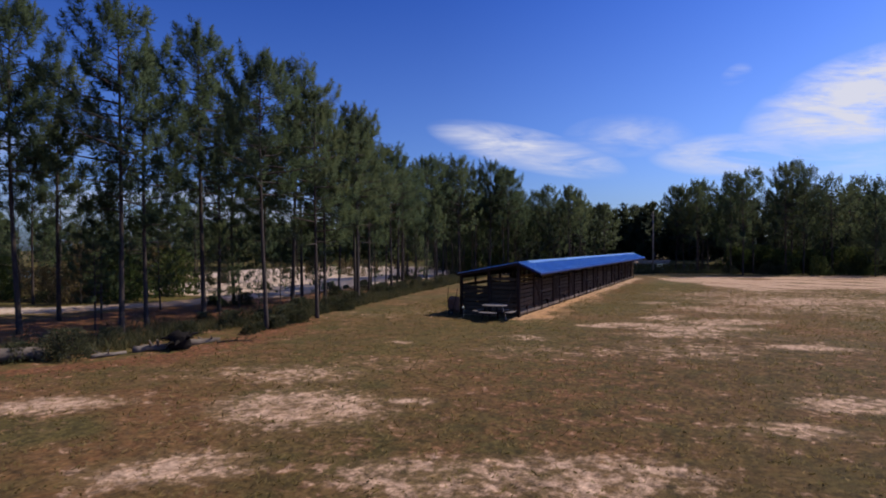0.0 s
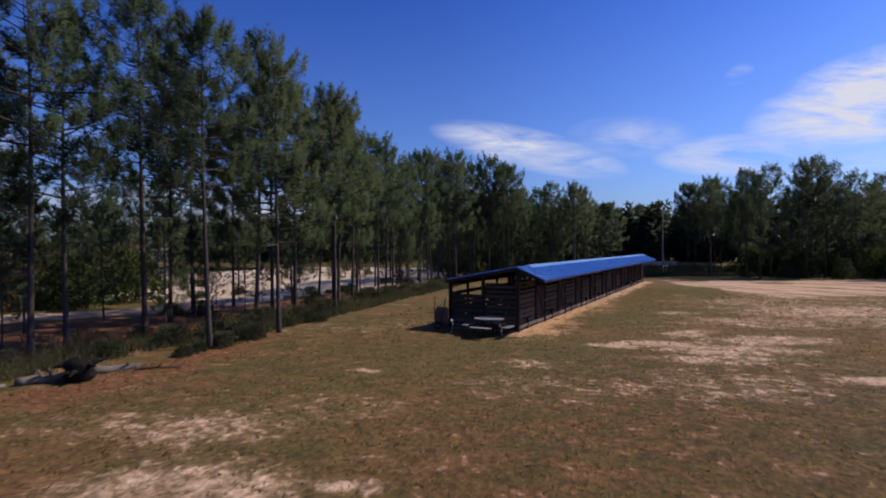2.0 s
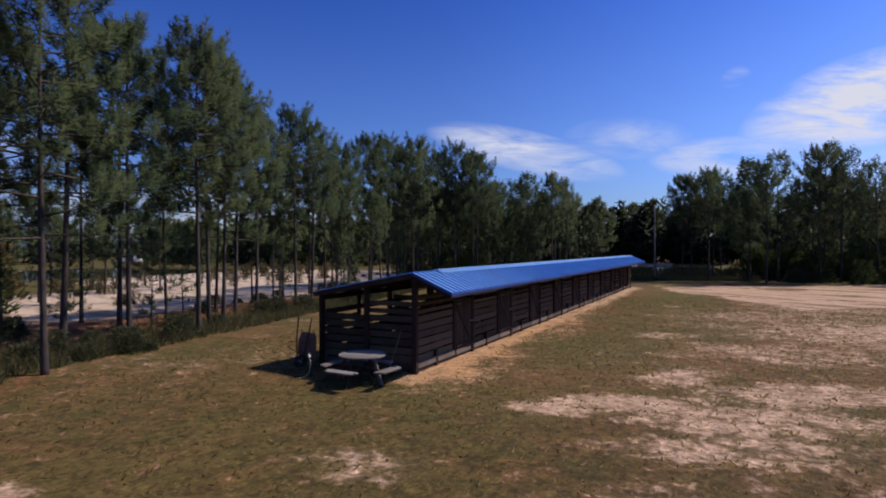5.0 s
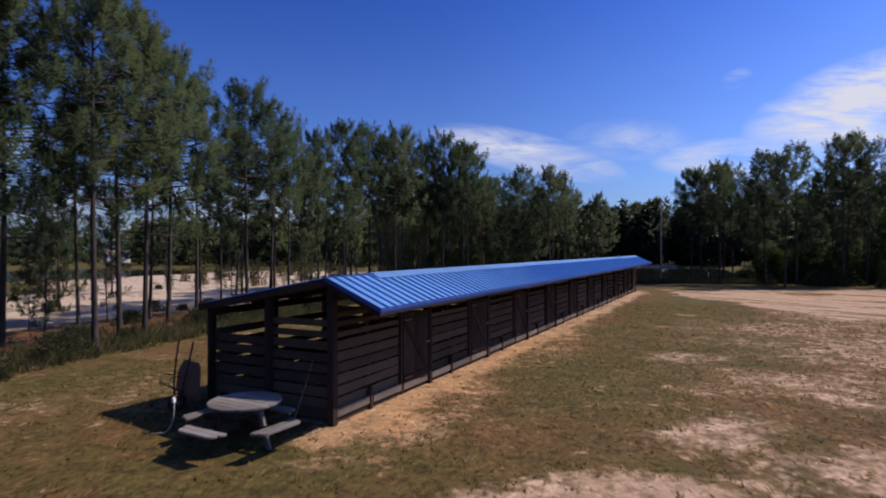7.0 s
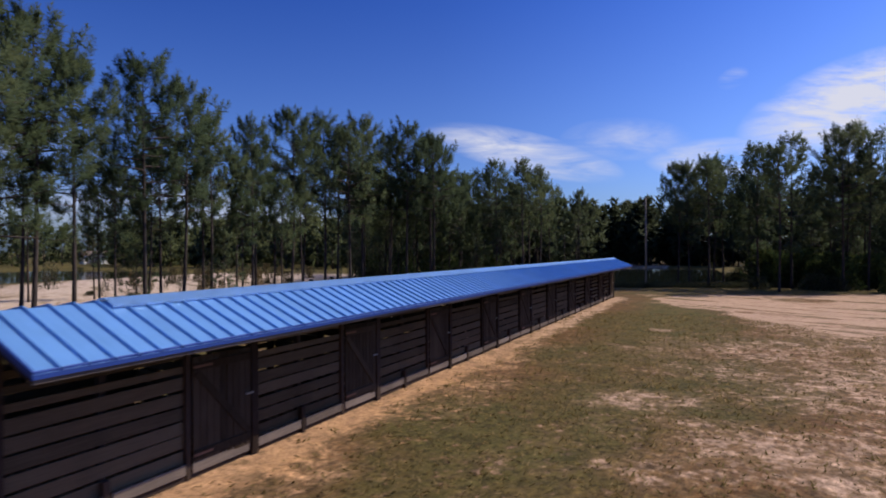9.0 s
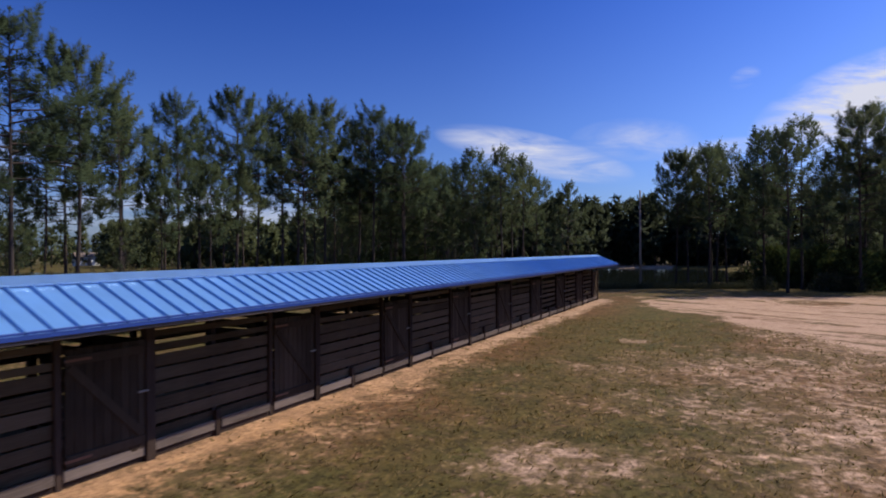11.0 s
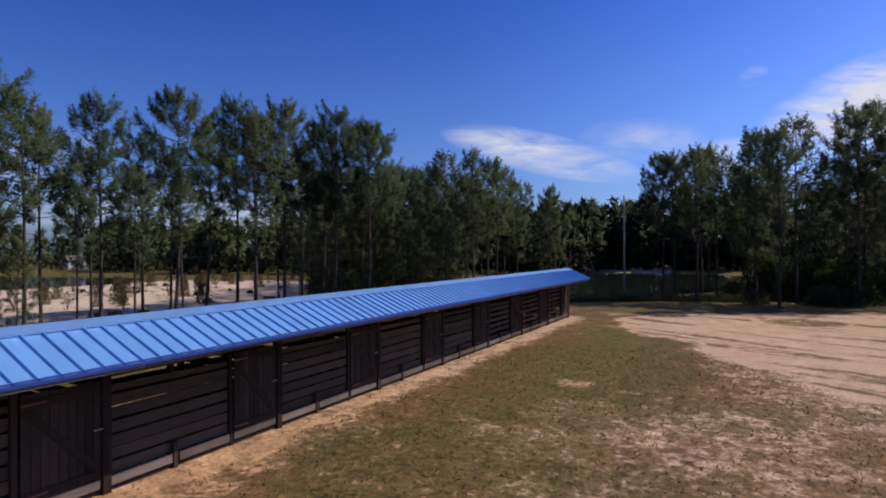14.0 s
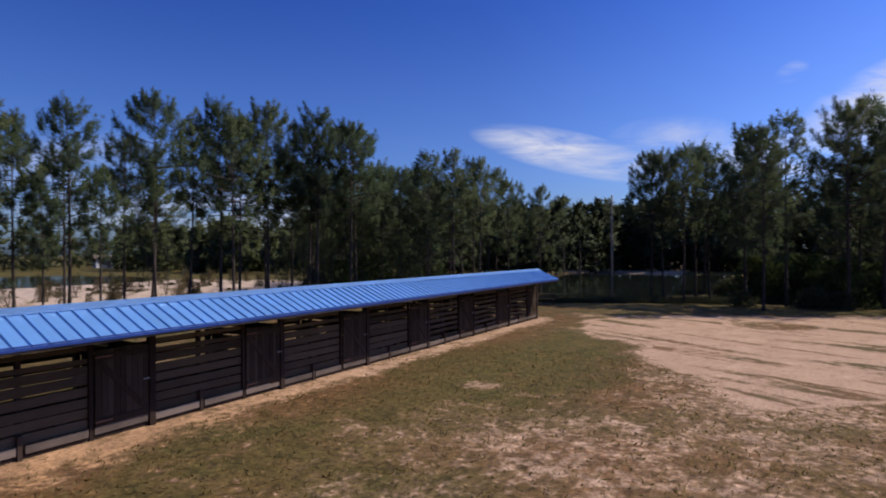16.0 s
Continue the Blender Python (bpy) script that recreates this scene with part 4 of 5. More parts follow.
# ---- pines ----
def pine(seed, high=12.0, start=0.42, spread=1.9, plumes=7.8, sparse=1.0, blades=53, blade=0.36, width=0.042):
    """A pine: a tapered trunk with upswept limbs, and a crown of bottlebrush plumes at the ends of the shoots."""
    r = np.random.RandomState(seed)
    bm = bmesh.new()
    bend = [r.uniform(-0.18, 0.18) for _ in range(4)]

    def axis(k):
        return Vector((bend[0] * math.sin(k * 3.0) + bend[1] * k, bend[2] * math.sin(k * 2.4) + bend[3] * k, high * k))
    ks = [0, 0.02, 0.08, 0.2, 0.35, 0.5, 0.65, 0.8, 0.92, 0.99]
    add_tube(bm, [axis(k) - Vector((0, 0, 0.15 if k == 0 else 0)) for k in ks], [0.0078 * high * (1.35 if k == 0 else 1.12 if k == 0.02 else 1) * (1 - 0.93 * k) + 0.010 for k in ks], 9)
    foot, along, long = [], [], []

    def plume(p, d, n):
        foot.append(tuple(p))
        along.append(tuple(d.normalized()))
        long.append(n)
    limbs = int((42 if blades > 30 else 46) * sparse)
    for i in range(limbs):
        k = start + (0.972 - start) * ((i + r.uniform(0, 1)) / limbs) ** 0.85
        q = (k - start) / (1 - start)
        shape = 0.68 + 0.32 * q / 0.4 if q < 0.4 else 1 - 0.88 * ((q - 0.4) / 0.6) ** 1.15
        reach = 1.14 * spread * shape * r.uniform(0.55, 1.2)
        a = i * 2.4 + r.uniform(-0.5, 0.5)
        rise = -0.02 + 0.72 * q + r.uniform(-0.15, 0.2)
        p0 = axis(k)
        d = Vector((math.cos(a), math.sin(a), 0))
        across = Vector((-d.y, d.x, 0))
        pts = [p0, p0 + d * reach * 0.5 + Vector((0, 0, rise * reach * 0.30)), p0 + d * reach * 0.9 + Vector((0, 0, rise * reach * 0.8)) + across * r.normal(0, 0.06 * reach),
               p0 + d * reach * 1.02 + Vector((0, 0, rise * reach + 0.16))]
        add_tube(bm, pts, [0.010 + 0.012 * reach, 0.008 + 0.007 * reach, 0.008, 0.005], 4 if blades > 30 else 3, caps=False)
        plume(pts[3], d * 0.4 + Vector((0, 0, 0.9 + 0.5 * q)) + across * r.normal(0, 0.15), r.uniform(0.6, 0.85))
        # shoots gather towards the limb's end and turn up, so that each limb carries one rounded mass
        for j in range(int(plumes * (0.5 + 0.5 * shape) * r.uniform(0.75, 1.3))):
            s = 1.0 - 0.66 * r.uniform(0, 1) ** 1.4
            m = pts[1].lerp(pts[2], (s - 0.5) / 0.4) if s > 0.5 else pts[0].lerp(pts[1], s / 0.5)
            turn = r.choice((-1, 1)) * r.uniform(0.2, 1.0)
            e = m + (d * 0.35 + across * turn + Vector((0, 0, r.uniform(-0.05, 0.75)))) * r.uniform(0.12, 0.20 + 0.13 * reach)
            plume(e, d * 0.3 + across * turn * 0.4 + Vector((0, 0, r.uniform(0.5, 1.1))), r.uniform(0.45, 0.72))
    top = axis(0.985)
    for j in range(7):
        a = j * 2.4
        side = Vector((math.cos(a), math.sin(a), 0)) * (0.0 if j == 0 else 0.17)
        plume(axis(0.985 - 0.006 * j) + side * 0.8, side * 1.2 + Vector((0, 0, 1)), 0.95 if j == 0 else r.uniform(0.5, 0.75))
    # a few dead limbs below the crown
    for j in range(r.randint(2, 6)):
        k = r.uniform(0.25, start + 0.05)
        a = r.uniform(0, 6.28)
        d = Vector((math.cos(a), math.sin(a), 0.12))
        n = r.uniform(0.4, 1.1)
        p0 = axis(k)
        add_tube(bm, [p0, p0 + d * n * 0.6, p0 + d * n + Vector((0, 0, r.uniform(-0.45, 0.25)))], [0.014, 0.010, 0.004], 4, caps=False)
    c, o, n = np.repeat(np.array(foot), blades, 0), np.repeat(np.array(along), blades, 0), np.repeat(np.array(long), blades)[:, None]
    total = len(c)
    s = r.uniform(0, 1, (total, 1)) ** 0.85
    ring = np.cross(o, r.normal(0, 1, (total, 3)))
    ring /= np.linalg.norm(ring, axis=1)[:, None] + 1e-9
    open_by = np.radians(78 - 50 * s + r.normal(0, 10, (total, 1)))
    way = o * np.cos(open_by) + ring * np.sin(open_by)
    way[:, 2] -= 0.10
    length = blade * r.uniform(0.6, 1.1, (total, 1)) * (1 - 0.35 * s)
    side = np.cross(way, r.normal(0, 1, (total, 3)))
    side /= np.linalg.norm(side, axis=1)[:, None] + 1e-9
    base = c + o * (s - 0.35) * n
    w = width * r.uniform(0.7, 1.3, (total, 1))
    inner, outer = np.where(r.uniform(0, 1, (total, 1)) < 0.5, 0.5, 0.05), None
    outer = 0.55 - inner
    tri = np.stack([base - side * w * inner, base + side * w * inner, base + way * length + side * w * outer], 1)
    flip = np.stack([base, base + way * length - side * w * 0.32, base + way * length * 0.9 + side * w * 0.32], 1)
    tri = np.where((inner < 0.3)[:, :, None], flip, tri)
    bmesh.ops.recalc_face_normals(bm, faces=bm.faces)
    mid = tri.mean(1)
    axial = np.concatenate([mid[:, :2], np.zeros((total, 1))], 1)
    out = 0.40 * way + 0.35 * o + 0.34 * axial + (0, 0, 0.15)
    return bm, tri, out / np.linalg.norm(out, axis=1)[:, None]


def pine_thing(label, **shape):
    bm, tri, out = pine(**shape)
    ob = thing("pine_tree", label, "pine tree", "pines", at=(0, 0, -500))
    part("trunk", bm, BARK, ob, "slender scaly brown trunk with thin limbs", smooth=True)
    crown = new("crown", triangles("crown", tri, NEEDLES, out))
    crown.parent = ob
    tagged(crown, "ragged crown of dark green needle tufts")
    return ob


SHAPES = (
    dict(seed=1, start=0.38, spread=2.5), dict(seed=2, start=0.43, spread=2.45), dict(seed=3, start=0.30, spread=2.7),
    dict(seed=4, start=0.46, spread=2.5), dict(seed=5, start=0.44, spread=1.8, sparse=0.8), dict(seed=6, start=0.27, spread=2.3),
    dict(seed=7, start=0.36, spread=2.5), dict(seed=8, start=0.50, spread=1.4, sparse=0.6),
    dict(seed=9, start=0.14, spread=3.0), dict(seed=10, start=0.20, spread=2.6),
)
# the same habits with fewer, broader needles, for trees that stay far off
COARSE = dict(plumes=5.8, blades=17, blade=0.44, width=0.089)
SHAPES += tuple(dict(s, **COARSE) for s in SHAPES[:10])
LABELS = ("tall slender pine with a ragged dark green crown", "slim pine with a thin crown and bare lower trunk")
LOW = "young pine with a full crown down to the ground"
MODELS = [pine_thing(LABELS[1] if s.get("sparse") else LOW if s["start"] < 0.25 else LABELS[0], **s) for s in SHAPES]
TOPS = [max(v.co.z for c in m.children for v in c.data.vertices) for m in MODELS]


def plant(x, y, high, model, turn):
    copy_thing(MODELS[model], pose(x, y, 0, 0, 0, turn) @ Matrix.Scale(high / TOPS[model], 4))


# the belt's front row and the trees that stand out: x, y, height, model
FRONT = (
    (-17.3, 17.4, 12.2, 3), (-17.8, 21.3, 12.0, 2), (-22.9, 18.9, 15.0, 1), (-22.2, 14.2, 14.3, 0), (-22.6, 15.6, 12.6, 5), (-25.4, 12.0, 14.2, 3),
    (-28.8, 15.4, 13.0, 4), (-20.4, 28.4, 12.6, 6), (-21.8, 24.0, 14.4, 0), (-20.9, 25.8, 12.0, 5), (-24.2, 27.6, 13.4, 3), (-21.9, 30.2, 12.8, 1),
    (-24.2, 38.4, 12.3, 1), (-24.6, 34.2, 12.8, 3), (-26.9, 47.2, 11.5, 4), (-28.6, 52.4, 13.6, 3), (-29.6, 46.0, 10.9, 7), (-28.9, 61.3, 15.0, 1),
    (-25.5, 62.7, 14.4, 1), (-23.7, 64.1, 13.5, 3), (-30.6, 60.2, 14.2, 3), (-24.5, 82.0, 12.2, 0), (-19.5, 79.0, 11.4, 6), (-18.1, 78.6, 10.3, 5),
    (-14.9, 78.2, 9.5, 2), (-5.9, 77.5, 11.6, 3), (-4.9, 77.0, 11.4, 1), (0.6, 83.0, 13.4, 6), (6.8, 78.9, 14.0, 0), (1.6, 72.4, 11.6, 5),
    (6.0, 74.8, 13.0, 2), (-2.2, 80.5, 12.0, 3), (-30.6, 58.6, 14.7, 4), (-28.3, 64.6, 13.8, 3), (-25.2, 66.6, 14.0, 1), (-31.2, 56.6, 12.8, 7), (-32.4, 53.0, 11.6, 4),
    (-29.6, 43.2, 10.8, 1), (-25.4, 41.2, 12.0, 3), (-22.8, 31.8, 12.6, 2), (-24.5, 35.6, 11.4, 4), (-24.9, 21.6, 13.2, 2), (-27.0, 24.6, 12.4, 6),
)
YOUNG = ((-22.6, 19.6, 5.0, 8), (-24.4, 22.6, 4.6, 9), (-23.6, 28.6, 4.4, 8), (-24.0, 14.2, 5.0, 9), (-27.4, 16.6, 6.6, 9), (-28.4, 20.6, 6.0, 8), (-26.6, 11.2, 11.8, 3))
TAKEN = []
# young trees with boughs close to the ground
FRONT += YOUNG
for x, y, h, model in FRONT:
    plant(x, y, h, model + (10 if y > 79 else 0), (x * 91 + y * 57) % 360)
    TAKEN.append((x, y))


def scatter(count, x0, x1, y0, y1, h0, h1, gap, seed, allowed=lambda x, y: True, models=range(10, 18)):
    r = random.Random(seed)
    made, tries = 0, 0
    while made < count and tries < 4000:
        tries += 1
        x, y = r.uniform(x0, x1), r.uniform(y0, y1)
        if not allowed(x, y) or pond(x, y) > 0.02 or any((x - a) ** 2 + (y - b) ** 2 < gap * gap for a, b in TAKEN):
            continue
        TAKEN.append((x, y))
        plant(x, y, r.uniform(h0, h1), r.choice(models), r.uniform(0, 360))
        made += 1


east_of_clearing = lambda x, y: x > -5.5 - 0.78 * (y - 31.5)
off_track = lambda x, y: to_track(x, y) > 2.6 and x < margin(y) - 2.5
scatter(4, -29, -23, 9, 37, 9.5, 12.5, 2.4, 21, off_track, (3, 4, 7))
scatter(8, -46, -34, 9, 40, 8.0, 11.0, 3.0, 29, off_track, range(8))
scatter(5, -30, -24.5, 27, 66, 6.5, 9.0, 1.3, 33, off_track, (17, 17, 14))
scatter(16, -62, -37, 8, 48, 6.0, 9.0, 3.0, 35, off_track, (12, 15, 16))
scatter(10, -58, -36, 14, 34, 4.0, 7.0, 2.6, 36, lambda x, y: off_track(x, y) and y < 15.5 - 0.46 * (x + 2), (18, 19))
scatter(3, -31, -26, 38, 50, 9.0, 11.0, 2.0, 30, off_track)
scatter(5, -33, -24, 54, 72, 10.0, 13.0, 1.8, 31, off_track)
scatter(36, -52, -16, 67, 86, 9.5, 12.8, 2.0, 23, east_of_clearing)
scatter(16, -75, -33, 86, 128, 10.5, 13.0, 2.6, 24, east_of_clearing)
scatter(58, -5, 34, 75, 100, 9.5, 13.2, 2.0, 25)
scatter(8, -29, -21, 9, 44, 2.5, 4.5, 1.5, 26, off_track, (18, 19))
scatter(18, -50, -16, 66, 86, 3.5, 7.5, 1.8, 27, east_of_clearing, (18, 19))
scatter(24, -4, 32, 74, 96, 3.5, 7.5, 1.8, 28, models=(18, 19))
for ob in MODELS:
    for o in (*ob.children, ob):
        bpy.data.objects.remove(o)


# far woods: joined, too far off to tell one tree from another
def far_woods(name, label, seed, places, mat=NEEDLES):
    r = np.random.RandomState(seed)
    tris, outs, stems = [], [], bmesh.new()
    for x, y, h in places:
        n = 36
        k = r.uniform(0.04, 1.0, n)
        rad = h * 0.20 * (1 - 0.75 * np.maximum(0, (k - 0.45) / 0.55)) * np.sqrt(r.uniform(0.1, 1, n))
        a = r.uniform(0, 6.28, n)
        c = np.stack([x + rad * np.cos(a), y + rad * np.sin(a), h * k], 1)
        c = np.repeat(c, 8, 0)
        way = r.normal(0, 1, c.shape) + (0, 0, 0.35)
        way /= np.linalg.norm(way, axis=1)[:, None]
        side = np.cross(way, r.normal(0, 1, c.shape))
        side /= np.linalg.norm(side, axis=1)[:, None]
        outs.append((c - (x, y, h * 0.35)) / (h * 0.2) + 0.5 * way)
        tris.append(np.stack([c - side * 0.26, c + side * 0.26, c + way * 1.25], 1))
        add_tube(stems, [(x, y, -0.2), (x, y, h * 0.5)], [0.16, 0.09], 5, caps=False)
    ob = new(name, triangles(name, np.concatenate(tris), mat, np.concatenate(outs) / np.linalg.norm(np.concatenate(outs), axis=1)[:, None]))
    tagged(ob, label, "woods", kind="stuff")
    part("trunk_stand", stems, BARK, ob)


def strip(seed, count, x0, x1, y0, y1, h0, h1):
    r = random.Random(seed)
    return [(r.uniform(x0, x1), r.uniform(y0, y1), r.uniform(h0, h1)) for _ in range(count)]


far_woods("far_woods", "dark mixed woods across the pond", 31, strip(40, 45, -62, -24, 117, 139, 8, 12) + strip(31, 150, -58, 30, 140.5, 148, 9.5, 14) + strip(39, 180, -95, 75, 148, 166, 9.5, 15) + strip(36, 110, 8, 75, 104, 132, 8, 12), BACKLIT_LEAVES)
far_woods("far_woods", "distant tree line beyond the field and pond", 32, strip(32, 200, -200, -138, -60, 190, 8.5, 13.5) + strip(33, 90, -170, -80, 130, 200, 9, 14) + strip(37, 110, -135, -64, 101, 132, 6.5, 11), HAZED_LEAVES)
far_woods("far_woods", "tree line behind the open ground", 34, strip(34, 60, 60, 90, -40, 110, 9, 14) + strip(35, 60, -160, 90, -90, -70, 9, 14))


# ---- undergrowth ----
def shrub_mesh(name, seed, wide, high, count, leaf, mat):
    r = np.random.RandomState(seed)
    a, q = r.uniform(0, 6.28, count), r.uniform(0, 1, count)
    rad = wide * np.sqrt(r.uniform(0, 1, count)) * (1 - 0.55 * q)
    lump = 1 + 0.3 * np.sin(a * 3 + seed)
    c = np.stack([rad * lump * np.cos(a), rad * lump * np.sin(a), 0.03 + high * q ** 1.2], 1)
    way = np.stack([np.cos(a), np.sin(a), 0.9 + 0 * a], 1) + r.normal(0, 0.5, (count, 3))
    way /= np.linalg.norm(way, axis=1)[:, None]
    side = np.cross(way, r.normal(0, 1, (count, 3)))
    side /= np.linalg.norm(side, axis=1)[:, None]
    n = leaf * r.uniform(0.6, 1.4, (count, 1))
    return triangles(name, np.stack([c - side * n * 0.22, c + side * n * 0.22, c + way * n], 1), mat)


def shrub_thing(seed, wide, high, count, leaf, mat, label):
    ob = thing("shrub", label, "shrub", "shrubs under the pines", at=(0, 0, 0))
    stems = bmesh.new()
    r = random.Random(seed)
    for k in range(6):
        a = k * 1.05 + r.uniform(-0.3, 0.3)
        add_tube(stems, [(0, 0, -0.05), (0.3 * wide * math.cos(a), 0.3 * wide * math.sin(a), high * 0.4), (0.6 * wide * math.cos(a), 0.6 * wide * math.sin(a), high * 0.75)], [0.02, 0.014, 0.006], 4, caps=False)
    part("branch", stems, BARK, ob)
    f = new("foliage", shrub_mesh("foliage", seed, wide, high, count, leaf, mat))
    f.parent = ob
    return ob


BUSHES = [shrub_thing(41, 0.9, 0.85, 1500, 0.115, SHRUB, "low dark green shrub in the pine belt"),
          shrub_thing(42, 1.2, 1.2, 2100, 0.13, SHRUB, "broad dark green bush under the pines"),
          shrub_thing(43, 0.7, 0.6, 1000, 0.13, SHRUB, "small ragged bush at the grass edge"),
          shrub_thing(44, 1.3, 2.3, 1500, 0.24, BROADLEAF, "head high leafy bush among the trees"),
          shrub_thing(45, 1.1, 2.6, 1100, 0.22, RUSSET, "thin russet leaved sapling under the pines"),
          shrub_thing(46, 0.55, 1.9, 150, 0.17, SHRUB, "thin leafy sapling standing in pale sand")]


def bush(x, y, k, scale, turn):
    copy_thing(BUSHES[k], pose(x, y, 0, 0, 0, turn) @ Matrix.Scale(scale, 4))


r = random.Random(51)
for i in range(34):
    y = r.uniform(8, 46)
    x = margin(y) - 1.0 - abs(r.gauss(0, 1.9))
    if to_track(x, y) > 2.2:
        bush(x, y, r.choice((0, 0, 1, 2, 2)), r.uniform(0.35, 0.9), r.uniform(0, 360))
bush(-18.4, 9.9, 1, 0.75, 40)
for i in range(11):
    y = r.uniform(14.5, 25)
    bush(margin(y) - r.uniform(-0.1, 1.6), y, r.choice((0, 0, 2)), r.uniform(0.45, 0.9), r.uniform(0, 360))
for i in range(16):
    y = r.uniform(46, 66)
    bush(-27.5 + r.gauss(0, 2.5), y, r.choice((0, 2)), r.uniform(0.5, 0.9), r.uniform(0, 360))
for i in range(44):
    bush(r.uniform(-2, 26), r.uniform(74, 84), r.choice((0, 1, 1, 3)), r.uniform(0.8, 1.35), r.uniform(0, 360))
for i in range(26):
    bush(r.uniform(1, 20), r.uniform(79, 88), 3, r.uniform(0.9, 1.4), r.uniform(0, 360))
for i in range(22):
    x, y = r.uniform(-46, -17), r.uniform(68, 84)
    if pond(x, y) < 0.02 and east_of_clearing(x, y):
        bush(x, y, r.choice((1, 3, 3)), r.uniform(0.8, 1.5), r.uniform(0, 360))


for i in range(14):
    x, y = r.uniform(-33, -22), r.uniform(20, 52)
    if to_track(x, y) > 2.0 and x < margin(y) - 2.0:
        bush(x, y, r.choice((2, 0)), r.uniform(0.5, 0.9), r.uniform(0, 360))
for i in range(34):
    x, y = r.uniform(-58, -34), r.uniform(12, 40)
    if to_track(x, y) > 2.4 and i % 2:
        bush(x, y, r.choice((0, 0, 2)), r.uniform(0.5, 0.9), r.uniform(0, 360))
for i in range(90):
    x, y = r.uniform(-84, -35), r.uniform(14, 92)
    if to_track(x, y) > 3.0 and pond(x, y) < 0.02:
        bush(x, y, 5, r.uniform(0.45, 1.25), r.uniform(0, 360))


for i in range(60):
    x, y = r.uniform(-66, -34.5), r.uniform(26, 84)
    if to_track(x, y) > 2.2 and pond(x, y) < 0.02:
        bush(x, y, r.choice((2, 4, 4)), r.uniform(0.25, 0.6), r.uniform(0, 360))


# leafy growth beyond the sandy track
for i in range(46):
    x, y = r.uniform(-58, -33.5), r.uniform(17, 37)
    if to_track(x, y) > 2.4 and y < 15.5 - 0.46 * (x + 2):
        bush(x, y, r.choice((1, 3, 4, 4)), r.uniform(0.8, 1.5), r.uniform(0, 360))


for ob in BUSHES:
    for o in (*ob.children, ob):
        bpy.data.objects.remove(o)


# ---- a house far beyond the pond ----
def build_house(at, turn):
    ob = thing("house", "small white house far beyond the pond", "house", at=at, turn=turn)
    wall = part("wall", box((6, 4, 2.4), pose(0, 0, 1.2)), WALLWHITE, ob)
    bm = bmesh.new()
    v = [bm.verts.new(p) for p in ((-3.3, -2.4, 2.35), (3.3, -2.4, 2.35), (3.3, 2.4, 2.35), (-3.3, 2.4, 2.35), (-3.3, 0, 3.6), (3.3, 0, 3.6))]
    for f in ((0, 1, 5, 4), (2, 3, 4, 5), (0, 4, 3), (1, 2, 5), (3, 2, 1, 0)):
        bm.faces.new([v[i] for i in f])
    part("roof", bm, BRICKRED, ob)
    for x in (-1.9, 1.8):
        bm = bmesh.new()
        for sx, sz, px, pz in ((1.2, 0.08, 0, 0.56), (1.2, 0.08, 0, -0.56), (0.08, 1.2, 0.56, 0), (0.08, 1.2, -0.56, 0), (0.05, 1.1, 0, 0)):
            add_box(bm, (sx, 0.08, sz), pose(x + px, -2.05, 1.6 + pz))
        window = part("window", bm, WHITE_METAL, ob)
        part("pane", box((1.1, 0.03, 1.1), pose(x, -2.02, 1.6)), DARKGLASS, window, "dark window pane")
    part("door", box((0.95, 0.08, 2.05), pose(0, -2.02, 1.03)), BRICKRED, ob)


build_house((-158, 119, 0), 75)


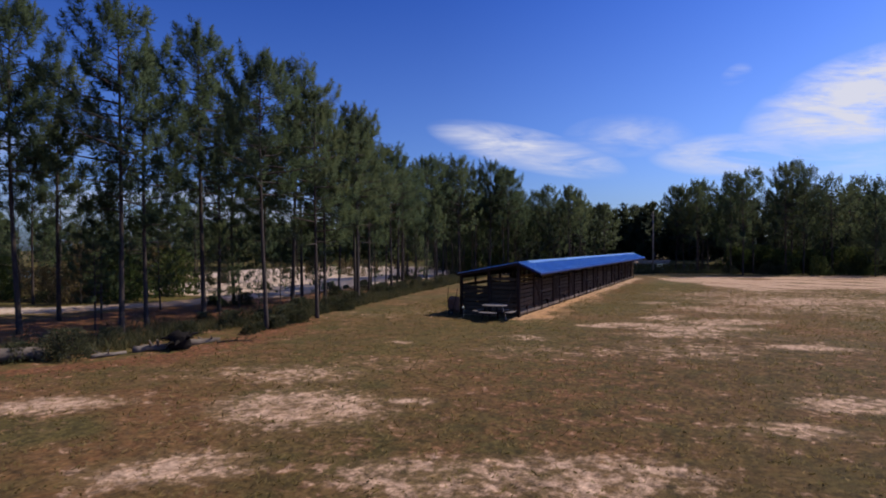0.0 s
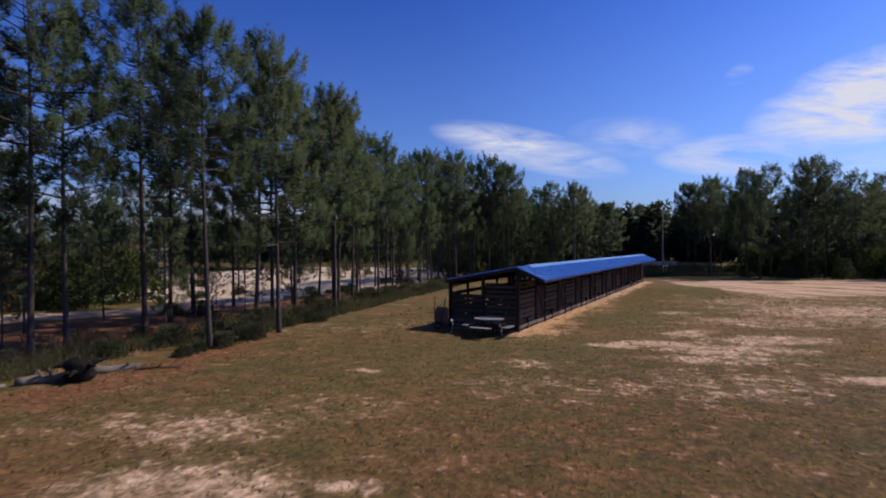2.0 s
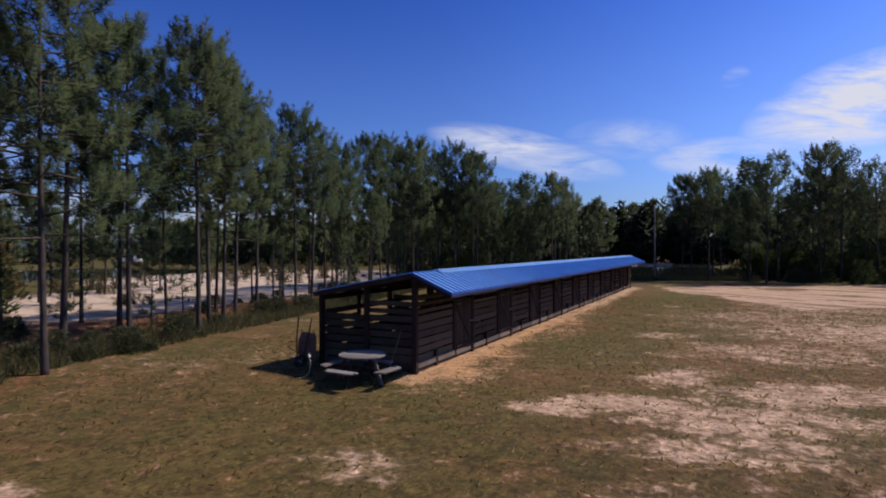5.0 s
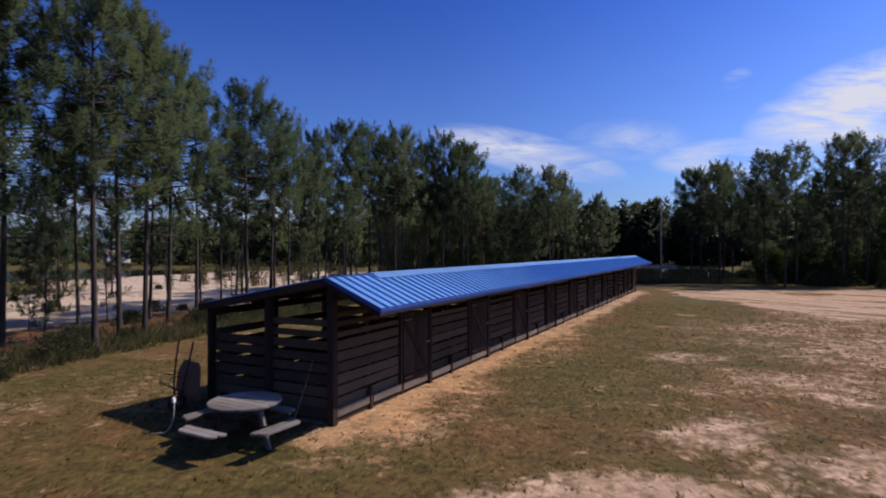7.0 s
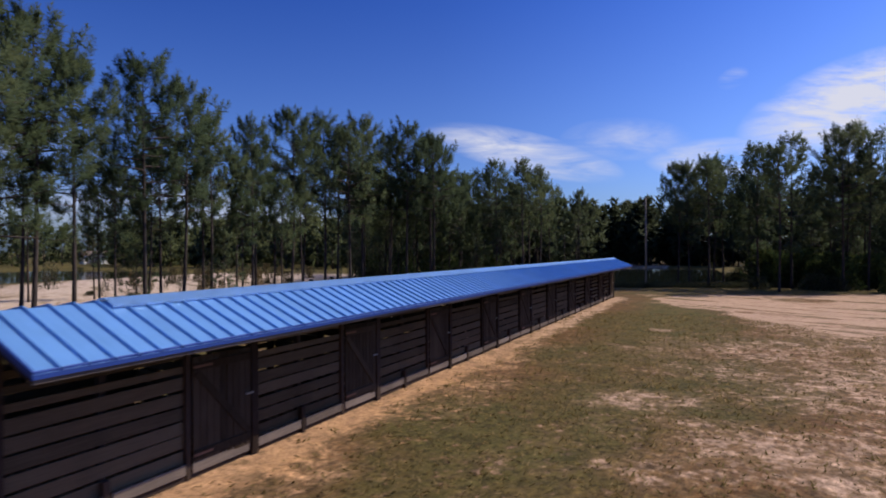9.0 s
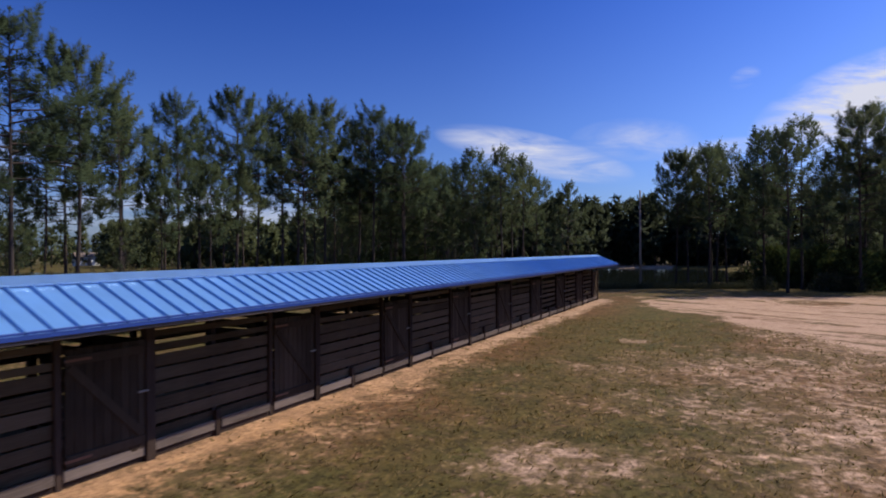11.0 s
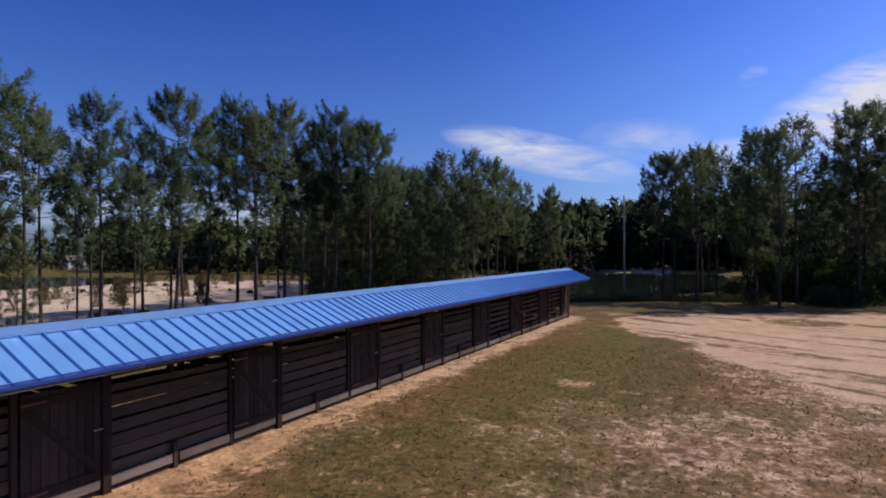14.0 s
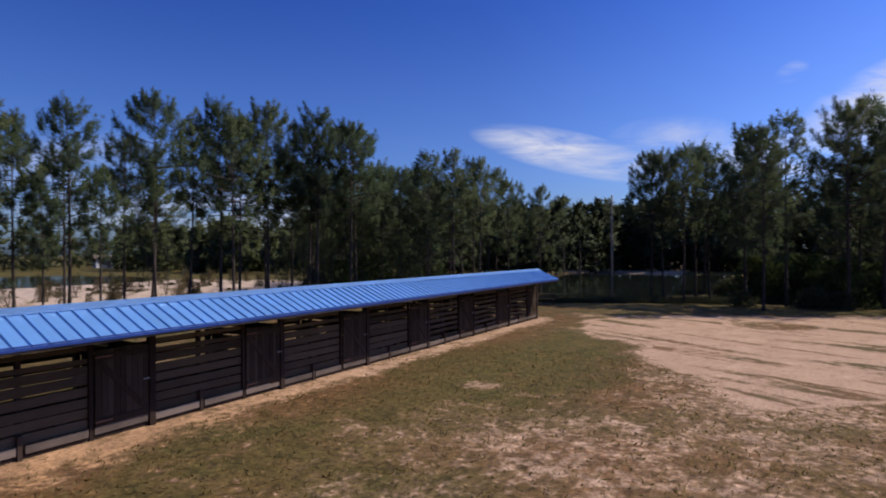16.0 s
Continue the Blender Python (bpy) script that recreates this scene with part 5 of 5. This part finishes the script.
# ---- grass tufts over the turf ----
def build_grass(count, seed):
    r = np.random.RandomState(seed)
    kept = []
    while len(kept) < count:
        x, y = r.uniform(-17, 10), 3 + 50 * r.uniform(0, 1) ** 1.15
        w, s, g = cover(x, y)
        if w + r.normal(0, 0.3) > 0.62 or (y < 24 and r.uniform() < 0.6) or (BACK_X - 0.3 < x < WALL_X + 0.2 and NEAR_Y - 0.2 < y < FAR_Y) or x < margin(y) - 1:
            continue
        kept.append((x, y, 0.05 * bump_noise(x, y, 0.25, 1.0) + 0.02 * bump_noise(x, y, 1.1, 4.0) - 0.01))
    size = r.uniform(0.5, 1.4, count) ** 1.5
    c = np.repeat(np.array(kept), 4, 0)
    size = np.repeat(size, 4)[:, None]
    n = len(c)
    c[:, :2] += r.normal(0, 0.05, (n, 2)) * size
    way = np.stack([r.normal(0, 1.1, n), r.normal(0, 1.1, n), np.ones(n)], 1)
    way /= np.linalg.norm(way, axis=1)[:, None]
    side = np.cross(way, r.normal(0, 1, (n, 3)))
    side /= np.linalg.norm(side, axis=1)[:, None]
    h = r.uniform(0.03, 0.085, (n, 1)) * size
    me = triangles("grass", np.stack([c - side * 0.015 * size, c + side * 0.015 * size, c + way * h], 1), GRASS, np.tile((0.0, 0.0, 1.0), (n, 1)))
    tagged(new("grass", me), "short dry olive grass tufts on the open ground", "grass", kind="stuff")


build_grass(34000, 61)


def build_rough_grass(label, r, x, y, mat, low, high):
    """Long dry grass and weeds, a few blades to each root."""
    c = np.repeat(np.stack([x, y, 0 * x - 0.03], 1), 7, 0)
    n = len(c)
    c[:, :2] += r.normal(0, 0.07, (n, 2))
    way = np.stack([r.normal(0, 0.4, n), r.normal(0, 0.4, n), np.ones(n)], 1)
    way /= np.linalg.norm(way, axis=1)[:, None]
    side = np.cross(way, r.normal(0, 1, (n, 3)))
    side /= np.linalg.norm(side, axis=1)[:, None]
    h = r.uniform(low, high, (n, 1))
    me = triangles("rough_grass", np.stack([c - side * 0.014, c + side * 0.014, c + way * h], 1), mat)
    tagged(new("rough_grass", me), label, "grass", kind="stuff")


r = np.random.RandomState(62)
y = r.uniform(7, 66, 5600)
build_rough_grass("long rough grass and weeds along the pine belt", r, np.array([margin(v) for v in y]) - np.where(y < 17, 1.9, 0.4) - np.abs(r.normal(0, 2.2, 5600)), y, WEEDS, 0.15, 0.6)
x = r.uniform(-22, 26, 6500)
build_rough_grass("dark rank grass on the bank of the pond", r, x, 74.3 + 0.42 * np.maximum(x + 5, -6) + np.abs(r.normal(0, 1.6, 6500)), SHRUB, 0.2, 0.7)
